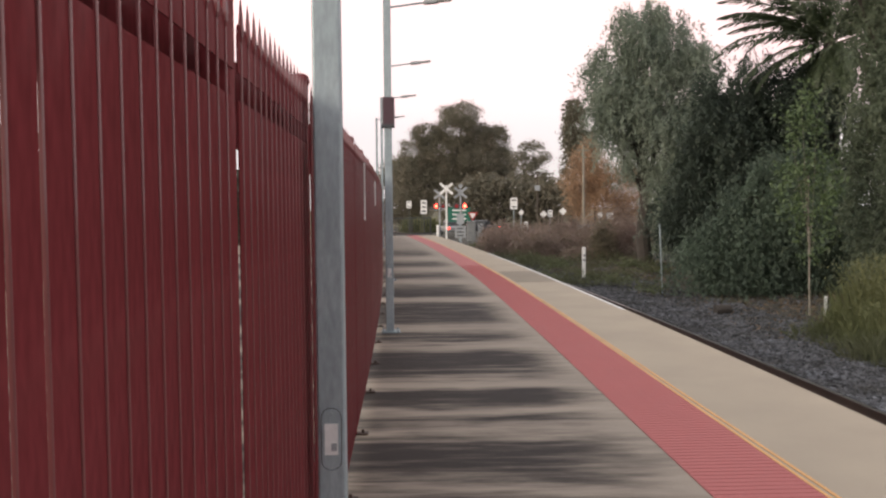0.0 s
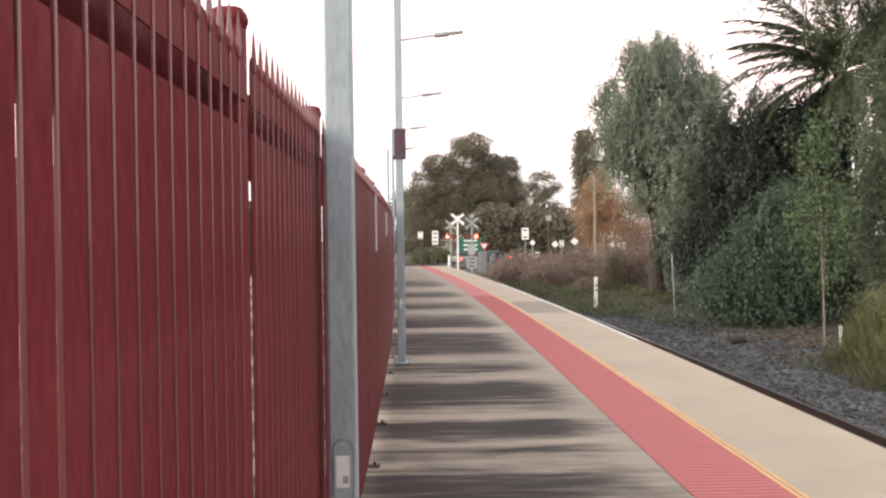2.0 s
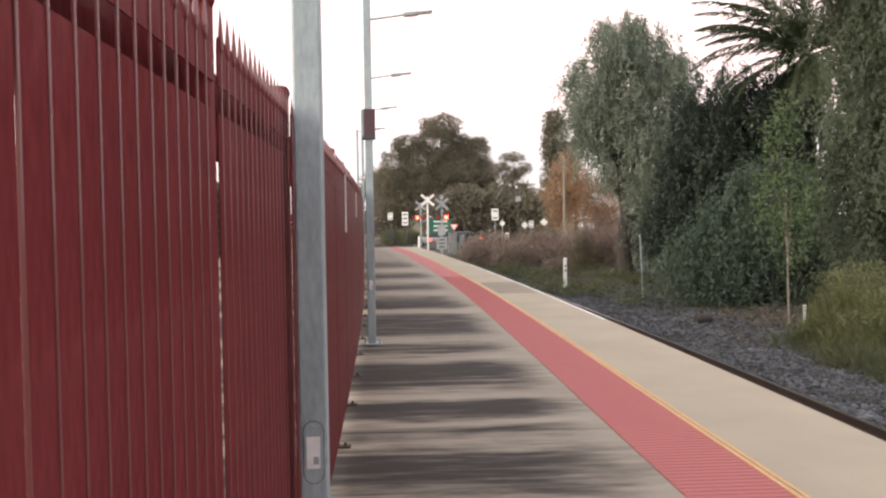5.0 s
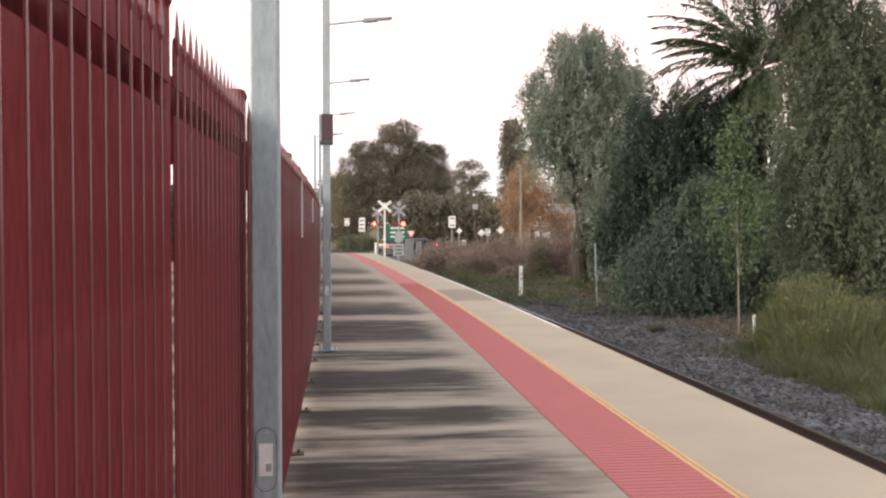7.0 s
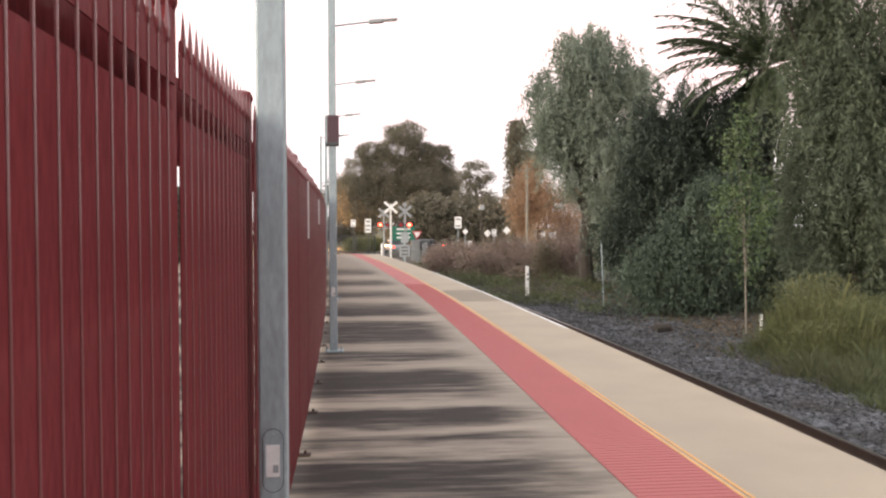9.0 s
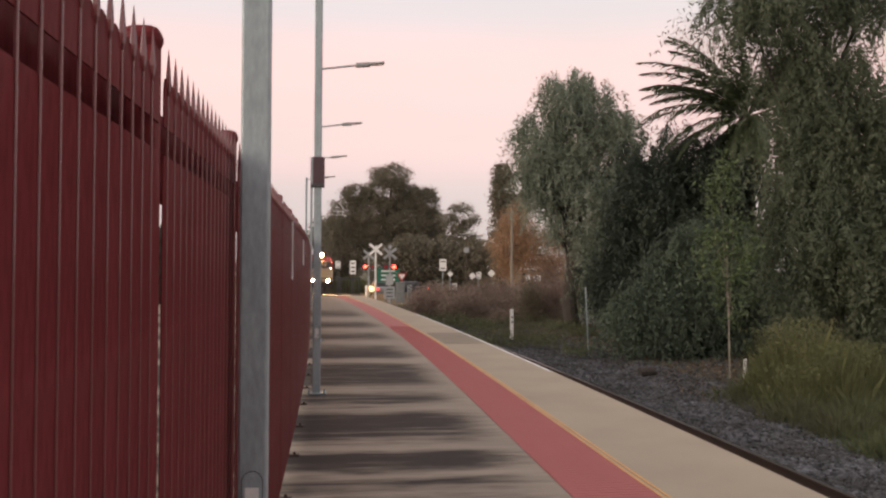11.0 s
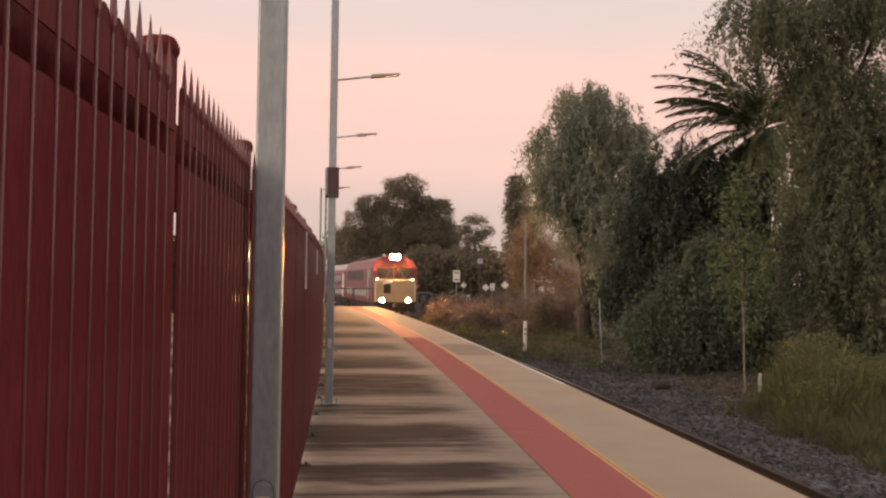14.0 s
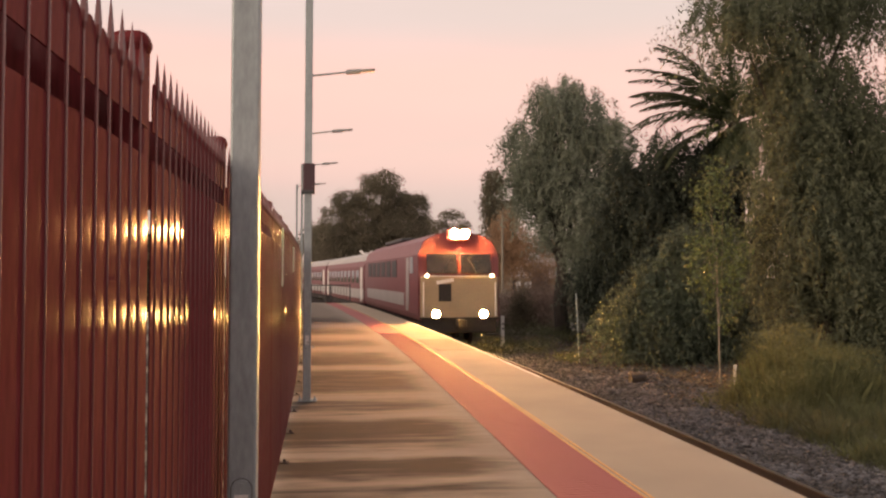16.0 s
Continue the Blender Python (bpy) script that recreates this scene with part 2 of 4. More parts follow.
def streaked_concrete():
    """Grey-brown concrete with dark streaks that run from the fence across the slab."""
    m = mat("streaked_platform_concrete", (0.375, 0.312, 0.245), 0.9, 0.12, 0.7, 0.2, 90, second=(0.315, 0.262, 0.208))
    n, l = m.node_tree.nodes, m.node_tree.links
    b = n["Principled BSDF"]
    base = b.inputs["Base Color"].links[0].from_socket
    uv, sep = n.new("ShaderNodeUVMap"), n.new("ShaderNodeSeparateXYZ")
    l.new(uv.outputs[0], sep.inputs[0])
    wob, wmap = n.new("ShaderNodeTexNoise"), n.new("ShaderNodeMapping")
    wmap.inputs["Scale"].default_value = (0.7, 1.2, 1)
    l.new(uv.outputs[0], wmap.inputs[0]), l.new(wmap.outputs[0], wob.inputs["Vector"])
    wob.inputs["Scale"].default_value, wob.inputs["Detail"].default_value = 1.6, 4
    shift = n.new("ShaderNodeMath")
    shift.operation = "MULTIPLY_ADD"
    l.new(wob.outputs["Fac"], shift.inputs[0])
    shift.inputs[1].default_value = 0.55
    l.new(sep.outputs["Y"], shift.inputs[2])
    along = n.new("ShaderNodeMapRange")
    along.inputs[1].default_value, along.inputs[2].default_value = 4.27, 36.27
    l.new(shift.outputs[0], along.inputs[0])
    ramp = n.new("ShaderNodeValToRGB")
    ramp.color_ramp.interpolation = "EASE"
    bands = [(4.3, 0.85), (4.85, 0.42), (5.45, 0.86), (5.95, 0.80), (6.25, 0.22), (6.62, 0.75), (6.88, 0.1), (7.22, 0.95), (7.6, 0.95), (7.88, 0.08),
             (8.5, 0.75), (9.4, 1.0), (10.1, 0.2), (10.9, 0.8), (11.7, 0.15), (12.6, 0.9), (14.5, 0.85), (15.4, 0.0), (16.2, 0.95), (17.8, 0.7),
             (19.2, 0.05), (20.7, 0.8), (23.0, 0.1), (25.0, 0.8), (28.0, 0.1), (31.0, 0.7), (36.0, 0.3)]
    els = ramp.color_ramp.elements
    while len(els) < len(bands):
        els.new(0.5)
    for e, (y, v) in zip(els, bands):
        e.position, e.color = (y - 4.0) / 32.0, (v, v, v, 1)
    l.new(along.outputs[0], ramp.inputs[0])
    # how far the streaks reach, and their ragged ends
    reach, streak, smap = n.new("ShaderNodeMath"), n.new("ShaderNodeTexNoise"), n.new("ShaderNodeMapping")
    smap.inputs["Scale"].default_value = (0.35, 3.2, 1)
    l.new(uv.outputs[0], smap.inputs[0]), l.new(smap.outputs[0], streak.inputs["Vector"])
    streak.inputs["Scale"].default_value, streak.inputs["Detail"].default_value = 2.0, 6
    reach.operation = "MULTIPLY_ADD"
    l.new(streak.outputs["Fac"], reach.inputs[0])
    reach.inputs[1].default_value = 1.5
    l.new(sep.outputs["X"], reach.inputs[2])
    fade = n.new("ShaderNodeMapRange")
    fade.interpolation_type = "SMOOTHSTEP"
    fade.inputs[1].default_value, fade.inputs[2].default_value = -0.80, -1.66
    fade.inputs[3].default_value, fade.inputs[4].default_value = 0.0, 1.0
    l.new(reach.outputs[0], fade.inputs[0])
    rag = n.new("ShaderNodeMapRange")
    rag.inputs[1].default_value, rag.inputs[2].default_value = 0.3, 0.6
    rag.inputs[3].default_value, rag.inputs[4].default_value = 0.78, 1.0
    l.new(streak.outputs["Fac"], rag.inputs[0])
    m1, m2, m3 = (n.new("ShaderNodeMath") for _ in range(3))
    for q in (m1, m2, m3):
        q.operation = "MULTIPLY"
    l.new(ramp.outputs[0], m1.inputs[0]), l.new(fade.outputs[0], m1.inputs[1])
    l.new(m1.outputs[0], m2.inputs[0]), l.new(rag.outputs[0], m2.inputs[1])
    l.new(m2.outputs[0], m3.inputs[0])
    m3.inputs[1].default_value = 1.0
    # broken, streaky margins
    add, cut = n.new("ShaderNodeMath"), n.new("ShaderNodeMapRange")
    add.operation, cut.interpolation_type = "MULTIPLY_ADD", "SMOOTHSTEP"
    l.new(streak.outputs["Fac"], add.inputs[0])
    add.inputs[1].default_value = 0.9
    fine, fmap, add2 = n.new("ShaderNodeTexNoise"), n.new("ShaderNodeMapping"), n.new("ShaderNodeMath")
    fmap.inputs["Scale"].default_value = (0.9, 5.5, 1)
    l.new(uv.outputs[0], fmap.inputs[0]), l.new(fmap.outputs[0], fine.inputs["Vector"])
    fine.inputs["Scale"].default_value, fine.inputs["Detail"].default_value, fine.inputs["Roughness"].default_value = 2.2, 8, 0.65
    add2.operation = "MULTIPLY_ADD"
    l.new(fine.outputs["Fac"], add2.inputs[0])
    add2.inputs[1].default_value = 1.1
    l.new(m3.outputs[0], add2.inputs[2]), l.new(add2.outputs[0], add.inputs[2])
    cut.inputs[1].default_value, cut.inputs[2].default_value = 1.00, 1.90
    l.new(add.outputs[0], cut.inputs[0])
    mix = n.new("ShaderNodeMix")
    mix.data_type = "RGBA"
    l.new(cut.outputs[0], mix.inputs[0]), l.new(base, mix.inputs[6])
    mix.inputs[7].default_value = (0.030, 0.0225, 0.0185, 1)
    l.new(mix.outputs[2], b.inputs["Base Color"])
    return m


# one sheet of ground to the horizon
g = bmesh.new()
bmesh.ops.create_grid(g, x_segments=2, y_segments=2, size=1500, matrix=Matrix.Translation((0, 0, LOW - 0.30)))
ground = tagged(part("ground", g, M_GRASSG), "dry grassy railway land running to the horizon", "ground", kind="structure")

P0, P1 = -6.0, 52.0
slab_prof = [(-9.0, LOW - 0.4), (-9.0, 0.0), (-1.70, 0.0), (-1.70, LOW - 0.4)]
slab = ribbon("platform", P0, P1, 1.0, slab_prof, streaked_concrete())
n_ring = len(slab_prof)
ring = [slab_prof[i % n_ring][0] for i in range(len(slab.data.vertices))]
add_uv(slab, [(ring[i], v.co.y) for i, v in enumerate(slab.data.vertices)])
tagged(slab, "grey-brown concrete station platform with dark streaks", "platform", kind="structure")
tagged(ribbon("platform_edge", P0, P1, 1.0, strip(-1.70, -0.06, LOW - 0.4, 0.0), M_EDGE), "pale smooth concrete strip along the platform edge", "platform edge", kind="structure")
COPING = [(-0.06, LOW - 0.4), (-0.06, 0.0), (0.0, 0.0), (0.012, -0.010), (0.012, -0.12), (0.0, -0.13), (0.0, LOW - 0.4)]
for c0, c1, paint, words in ((P0, 13.6, M_EDGE, "bare pale concrete coping of the platform edge"), (13.6, 31.0, M_COPE, "white stretch of the platform edge coping"), (31.0, P1, M_EDGE, "bare pale concrete coping of the platform edge")):
    tagged(ribbon("platform_coping", c0, c1, 1.0, COPING, paint), words, "coping", kind="structure")
tagged(ribbon("platform_ramp", P1, P1 + 9, 9, [(-4.2, LOW - 0.4), (-4.2, -0.0), (0.0, -0.0), (0.0, LOW - 0.4)], M_EDGE), "concrete ramp off the platform end", "ramp", kind="structure")
for v in bpy.data.objects["platform_ramp"].data.vertices:
    if v.co.y > P1 + 4 and v.co.z > -0.5:
        v.co.z = -0.85

tactile = tagged(ribbon("tactile_strip", P0, P1, 1.0, strip(-1.71, -1.09, -0.001, 0.005), M_RED, strips=True), "red ribbed tactile paving strip along the platform", "tactile paving", kind="structure")
rib_me = None
for i in range(290):
    y = 4.2 + 0.07 * i
    if rib_me is None:
        rib = part("rib", boxed(0, 0, 0.0062, 0.60, 0.034, 0.0026), M_RED, tactile)
        rib_me = rib.data
    else:
        rib = new("rib", rib_me)
        rib.parent = tactile
    px, py, h = on_line(y, -1.40 + drift(y))
    rib.matrix_basis = Matrix.Translation((px, py, 0)) @ Matrix.Rotation(h, 4, "Z")
for o in (-1.084, -1.036):
    tagged(ribbon("yellow_line", P0, P1, 1.0, strip(o, o + 0.024, 0.0, 0.004), M_YELLOW, strips=True), "thin orange-yellow line painted on the platform", "painted line", kind="structure")

tagged(ribbon("worn_patch", 18.8, 22.0, 0.8, strip(-0.96, -0.07, 0.0, 0.004), mat("darker_concrete", (0.29, 0.24, 0.18), 0.9, 0.15, 1.5, 0.1, 60)), "darker worn patch of concrete near the platform edge", "concrete patch", kind="structure")

# track: ballast, sleepers, rails
TRACK = 1.66   # centre of the track from the platform's edge
GAUGE = 1.6
tagged(ribbon("ballast_bed", -30, 260, 4.0, [(0.0, LOW - 0.35), (0.0, LOW - 0.16), (3.9, LOW - 0.16), (5.0, LOW - 0.285)], M_BED), "grey crushed-stone track bed", "track bed", kind="structure")
rng = np.random.default_rng(5)


def lie(o):
    """Height of the track bed and the verge, o metres from the platform's edge."""
    return float(np.interp(o, (0.0, 3.9, 4.9, 9.0, 30.0), (LOW - 0.16, LOW - 0.16, LOW - 0.265, LOW - 0.05, LOW + 0.1)))


def stones(name, count, y0, y1, o0, o1, z, lo, hi, material, label):
    """Many small angular stones, joined."""
    shape = np.array([(-1, -.7, -.5), (.9, -1, -.4), (1, .8, -.6), (-.8, 1, -.5), (-.5, -.5, .7), (.6, -.4, .8), (.5, .6, .6), (-.6, .5, .9)]) * 0.5
    quads = np.array([(0, 3, 2, 1), (4, 5, 6, 7), (0, 1, 5, 4), (1, 2, 6, 5), (2, 3, 7, 6), (3, 0, 4, 7)])
    ys = y0 + (y1 - y0) * rng.random(count) ** 1.5
    offs = o0 + (o1 - o0) * rng.random(count)
    pts = np.array([(*on_line(y, o)[:2], lie(o) + z) for y, o in zip(ys, offs)])
    size = lo + (hi - lo) * rng.random((count, 1)) ** 2
    jig = shape[None] * (0.7 + 0.6 * rng.random((count, 8, 3)))
    an = rng.random(count) * 6.28
    c, s = np.cos(an)[:, None], np.sin(an)[:, None]
    rx, ry = jig[:, :, 0] * c - jig[:, :, 1] * s, jig[:, :, 0] * s + jig[:, :, 1] * c
    v = np.stack([rx, ry, jig[:, :, 2] * 0.8], 2) * size[:, None] + pts[:, None]
    f = (quads[None] + 8 * np.arange(count)[:, None, None]).reshape(-1, 4)
    return tagged(raw(name, v.reshape(-1, 3).tolist(), f.tolist(), material), label, "ballast", kind="stuff")


stones("track_stones", 5000, 4, 46, 0.2, 2.3, -0.01, 0.03, 0.07, M_BED, "small dark stones between the rails")
stones("ballast_stones", 32000, 7, 46, 2.58, 6.2, 0.01, 0.04, 0.13, M_BALLAST, "loose blue-grey crushed ballast stones beside the rails")
stones("verge_stones", 6000, 12, 46, 5.2, 9.0, 0.005, 0.03, 0.10, M_BALLAST, "scattered stones in the dirt beyond the ballast")
sleeper_me = None
for i in range(110):
    y = 4 + 0.68 * i
    px, py, h = on_line(y, TRACK)
    if sleeper_me is None:
        first = part("sleeper", boxed(0, 0, 0, 2.7, 0.24, 0.14, 0.015), M_SLEEPER)
        sleeper_me = first.data
        ob = first
    else:
        ob = new("sleeper", sleeper_me)
    ob.matrix_basis = Matrix.Translation((px, py, LOW - 0.22)) @ Matrix.Rotation(h, 4, "Z")
    tagged(ob, "weathered timber railway sleeper in ballast", "sleeper", "sleepers under the track")
for side in (-1, 1):
    o = TRACK + side * (GAUGE / 2 + 0.035)
    prof = [(o - 0.07, LOW - 0.15), (o - 0.07, LOW - 0.135), (o - 0.01, LOW - 0.12), (o - 0.01, LOW - 0.04), (o - 0.036, LOW - 0.03), (o - 0.036, LOW - 0.004),
            (o + 0.036, LOW - 0.004), (o + 0.036, LOW - 0.03), (o + 0.01, LOW - 0.04), (o + 0.01, LOW - 0.12), (o + 0.07, LOW - 0.135), (o + 0.07, LOW - 0.15)]
    rail = tagged(ribbon("rail", -30, 260, 2.0, prof, M_RAIL), "brown rusted steel running rail", "rail", "running rails")
    ribbon("rail_head", -30, 260, 2.0, strip(o - 0.028, o + 0.028, LOW - 0.004, LOW), M_RAILTOP, rail, "worn shiny top of the rail")
tagged(ribbon("rail_side_verge", 2, 120, 3.0, [(4.9, LOW - 0.42), (4.9, LOW - 0.265), (9.0, LOW - 0.05), (30.0, LOW + 0.1), (60, LOW + 0.2), (60, LOW - 0.5)], M_SOIL),
       "uneven dry earth and weeds beside the track", "ground", kind="structure")

# ---- red fence ----
F_OFF = -3.86   # face of the fence
PITCH = 1.43 / 17
fence = thing("picket_fence", Matrix(), "dark red steel spear-topped picket fence along the platform", "fence")


def picket_mesh():
    """A narrow bar with a spear point."""
    bm = bmesh.new()
    r = 0.0026
    arc = [(0.9 * r * math.cos(a * math.pi / 10), r * math.sin(a * math.pi / 10)) for a in range(-5, 6)]
    lo, hi = ([bm.verts.new((x, y, z)) for x, y in arc] for z in (0.06, 2.0))
    for a, b, c, d in zip(lo, lo[1:], hi[1:], hi):
        bm.faces.new((a, b, c, d)).smooth = True
    for y in (-r, r):
        bm.faces.new([bm.verts.new(q) for q in ((0, y, 0.06), (0, y, 2.0), (-0.003, y, 2.0), (-0.003, y, 0.06))])
    rings = [(2.0, 1.0), (2.012, 2.2), (2.030, 3.0), (2.052, 2.4), (2.085, 1.2), (2.108, 0.15)]
    loops = [[bm.verts.new((0.9 * q * r * math.cos(a * math.pi / 3), q * r * math.sin(a * math.pi / 3), z)) for a in range(6)] for z, q in rings]
    for a, b in zip(loops, loops[1:]):
        for k in range(6):
            bm.faces.new((a[k], a[(k + 1) % 6], b[(k + 1) % 6], b[k]))
    bm.faces.new(loops[-1])
    return bm


def slat_mesh(w):
    """A nearly flat infill slat, open where the rail passes behind it, with a domed head above."""
    bm = bmesh.new()
    us = [-1, -0.75, -0.45, -0.15, 0.15, 0.45, 0.75, 1]
    for z0, z1, dome in ((0.05, 1.864, 0.0), (1.926, 2.0, 0.036)):
        lo = [bm.verts.new((0.0006 * (1 - u * u), u * w, z0)) for u in us]
        hi = [bm.verts.new((0.0006 * (1 - u * u), u * w, z1 + dome * math.sqrt(max(0.0, 1 - u * u)))) for u in us]
        for k in range(7):
            bm.faces.new((lo[k], lo[k + 1], hi[k + 1], hi[k])).smooth = True
        bl, bh = [bm.verts.new((-0.003, u * w, v.co.z)) for u, v in zip(us, lo)], [bm.verts.new((-0.003, u * w, v.co.z)) for u, v in zip(us, hi)]
        lo, hi = [bm.verts.new(v.co) for v in lo], [bm.verts.new(v.co) for v in hi]
        bm.faces.new(bl[::-1] + bh)
        bm.faces.new(bl + lo[::-1])
        bm.faces.new(hi + bh[::-1])
        bm.faces.new((lo[0], hi[0], bh[0], bl[0]))
        bm.faces.new((lo[-1], bl[-1], bh[-1], hi[-1]))
    return bm


def place(y, off, z=0.0):
    px, py, h = on_line(y, off)
    return Matrix.Translation((px, py, z)) @ Matrix.Rotation(h, 4, "Z")


PANEL = 1.43
FENCE_END = 50.0
meshes = {}
for kind, bm in (("picket", picket_mesh()), ("slat", slat_mesh(0.0400)), ("loose_slat", slat_mesh(0.0345)), ("narrow_slat", slat_mesh(0.0185))):
    meshes[kind] = bpy.data.meshes.new(kind)
    bm.to_mesh(meshes[kind])
    bm.free()
    meshes[kind].materials.append(M_BAR if kind == "picket" else M_FENCE)
far = {"picket": ([], []), "slat": ([], [])}
flat = {"picket": [], "slat": []}
for i in range(int((FENCE_END + 1.0) / PITCH)):
    step = i % 17
    y = 2.0 - 2 * PANEL + PITCH * i
    for kind, shape, dy, off in (("picket", "picket", 0.0, F_OFF - 0.003), ("slat", ("loose_slat" if y < 0.93 else "slat") if step else "narrow_slat", PITCH / 2 if step else 0.0640, F_OFF - 0.0042)):
        if step == 0 and kind == "picket":
            continue
        me = meshes[shape]
        m = place(y + dy, off)
        if i < 195:
            ob = new(kind, me)
            ob.parent, ob.matrix_basis = fence, m
        else:
            vs, fs = far[kind]
            k = len(vs)
            vs += [tuple(m @ v.co) for v in me.vertices]
            fs += [tuple(q + k for q in p.vertices) for p in me.polygons]
            flat[kind] += [p.use_smooth for p in me.polygons]
for kind, (vs, fs) in far.items():
    row = tagged(raw(kind + "_stretch", vs, fs, M_BAR if kind == "picket" else M_FENCE, fence), kind="stuff")
    row.data.polygons.foreach_set("use_smooth", flat[kind])
for z0, z1 in ((0.20, 0.28), (1.80, 2.028)):
    ribbon("rail_bar", -1.2, FENCE_END, 0.7, strip(F_OFF - 0.14, F_OFF - 0.10, z0, z1), M_FENCE, fence)
# white plates imitate bright sky showing through slits at the panel joins
for y, z0, z1 in ((7.75, 1.52, 2.02), (11.0, 1.66, 1.96)):
    part("slit_sky_strip", boxed(0.005, 0, (z0 + z1) / 2, 0.014, 0.004, z1 - z0, 0, place(y, F_OFF)), M_WHITE, fence, "narrow white plate standing in for sky seen through a fence slit")
post_me = None
for i in range(int((FENCE_END + 1) / PANEL)):
    y = 2.0 + PANEL * (i - 1)
    if post_me is None:
        post = part("fence_post", boxed(0, 0, 1.05, 0.065, 0.065, 2.10, 0.006), M_FENCE, fence)
        cap = part("post_cap", boxed(0, 0, 2.108, 0.078, 0.078, 0.05, 0.02), M_FENCE, post)
        foot = part("foot_bracket", box(boxed(0.07, 0, 0.012, 0.09, 0.07, 0.008, 0.002), 0.075, 0, 0.025, 0.02, 0.02, 0.03, 0.004), M_RAIL, post, "rusty bolted foot bracket")
        post_me = (post.data, cap.data, foot.data)
    else:
        post = new("fence_post", post_me[0])
        post.parent = fence
        for nm, me in (("post_cap", post_me[1]), ("foot_bracket", post_me[2])):
            c = new(nm, me)
            c.parent = post
            if nm == "foot_bracket":
                tagged(c, "rusty bolted foot bracket")
    post.matrix_basis = place(y, F_OFF - 0.04)

# ---- lamp posts ----
def lamp_post():
    t = thing("lamp_post", Matrix(), "square galvanised steel platform lamp post with an arm", "lamp post", "platform lamp posts")
    part("pole", boxed(0, 0, 3.1, 0.10, 0.10, 6.2, 0.008), M_GALV, t)
    plate = part("base_plate", boxed(0.01, 0, 0.012, 0.24, 0.24, 0.016, 0.004), M_GALV, t)
    for sx in (-0.09, 0.10):
        for sy in (-0.09, 0.09):
            part("bolt", rodded((sx, sy, 0.02), (sx, sy, 0.05), 0.012, sides=6), M_GALV, plate)
    hatch = bmesh.new()
    box(hatch, 0.0, -0.052, 0.785, 0.070, 0.006, 0.155, 0.002)
    for z in (0.8625, 0.7075):
        rod(hatch, (0, -0.055, z), (0, -0.049, z), 0.035, sides=20)
    rim = bmesh.new()
    box(rim, 0.0, -0.0505, 0.785, 0.076, 0.004, 0.155, 0.001)
    for z in (0.8625, 0.7075):
        rod(rim, (0, -0.0525, z), (0, -0.0485, z), 0.038, sides=20)
    part("hatch_rim", rim, M_DARK, t, "dark seam round the hatch")
    h = part("hatch", hatch, M_GALV, t, "oval-ended service hatch")
    part("sticker", boxed(0, -0.0565, 0.785, 0.048, 0.002, 0.115), M_WHITE, h, "worn white sticker")
    part("scuff", boxed(0.010, -0.058, 0.757, 0.020, 0.0015, 0.028, 0, Matrix.Translation((0, 0, 0))), M_GREYBOX, h, "grey torn corner of the sticker")
    part("screw", rodded((0, -0.060, 0.878), (0, -0.054, 0.878), 0.007), M_GALV, h)
    part("arm", rodded((0.04, 0, 6.10), (0.80, 0, 6.21), 0.024, sides=10), M_GALV, t)
    lum = bmesh.new()
    tilt = pose(0.80, 0, 6.21, 0, -6, 0)
    box(lum, 0.16, 0, 0.0, 0.34, 0.15, 0.10, 0.03, tilt)
    box(lum, 0.46, 0, 0.01, 0.38, 0.17, 0.05, 0.02, tilt)
    head = part("luminaire", lum, M_GREYBOX, t, "grey cast lamp head")
    part("lens", boxed(0.46, 0, -0.02, 0.30, 0.13, 0.012, 0.003, tilt), M_WHITE, head, "pale lamp lens, unlit")
    return t


first_lamp = lamp_post()
LAMPS = [(3.27, -3.777), (11.5, -3.69), (19.8, -3.68), (28.0, -3.68), (36.3, -3.68), (44.5, -3.68)]
first_lamp.matrix_basis = place(*LAMPS[0])
for y, o in LAMPS[1:]:
    copy_thing(first_lamp, place(y, o))
speaker = thing("pole_cabinet", place(11.5, -3.69), "dark red painted box strapped round a lamp post", "equipment box")
part("body", boxed(0.01, 0, 2.88, 0.155, 0.15, 0.36, 0.012), mat("maroon_paint", (0.066, 0.032, 0.042), 0.5, 0.1), speaker)
part("strap", boxed(0.0, 0, 2.69, 0.175, 0.165, 0.04, 0.006), M_DARK, speaker, "dark steel strap")


# ---- plants ----
def leaves(name, centres, size, material, parent, seed, flat=0.0, hang=0.0, aspect=0.4, label="", kind=""):
    """One small pointed leaf (a bent quad) at each centre, turned at random; hang: how much they point down."""
    r = np.random.default_rng(seed)
    n = len(centres)
    d = r.normal(size=(n, 3))
    d[:, 2] = d[:, 2] * (1 - flat) - hang
    d /= np.linalg.norm(d, axis=1)[:, None]
    u = np.cross(d, r.normal(size=(n, 3)))
    u /= np.linalg.norm(u, axis=1)[:, None] + 1e-9
    s = size * (0.6 + 0.8 * r.random((n, 1)))
    c = np.asarray(centres)
    v = np.stack([c, c + d * s * 0.5 + u * s * aspect * 0.5, c + d * s, c + d * s * 0.5 - u * s * aspect * 0.5], 1)
    f = np.arange(4 * n).reshape(-1, 4)
    ob = raw(name, v.reshape(-1, 3).tolist(), f.tolist(), material, parent, label)
    return tagged(ob, kind=kind)


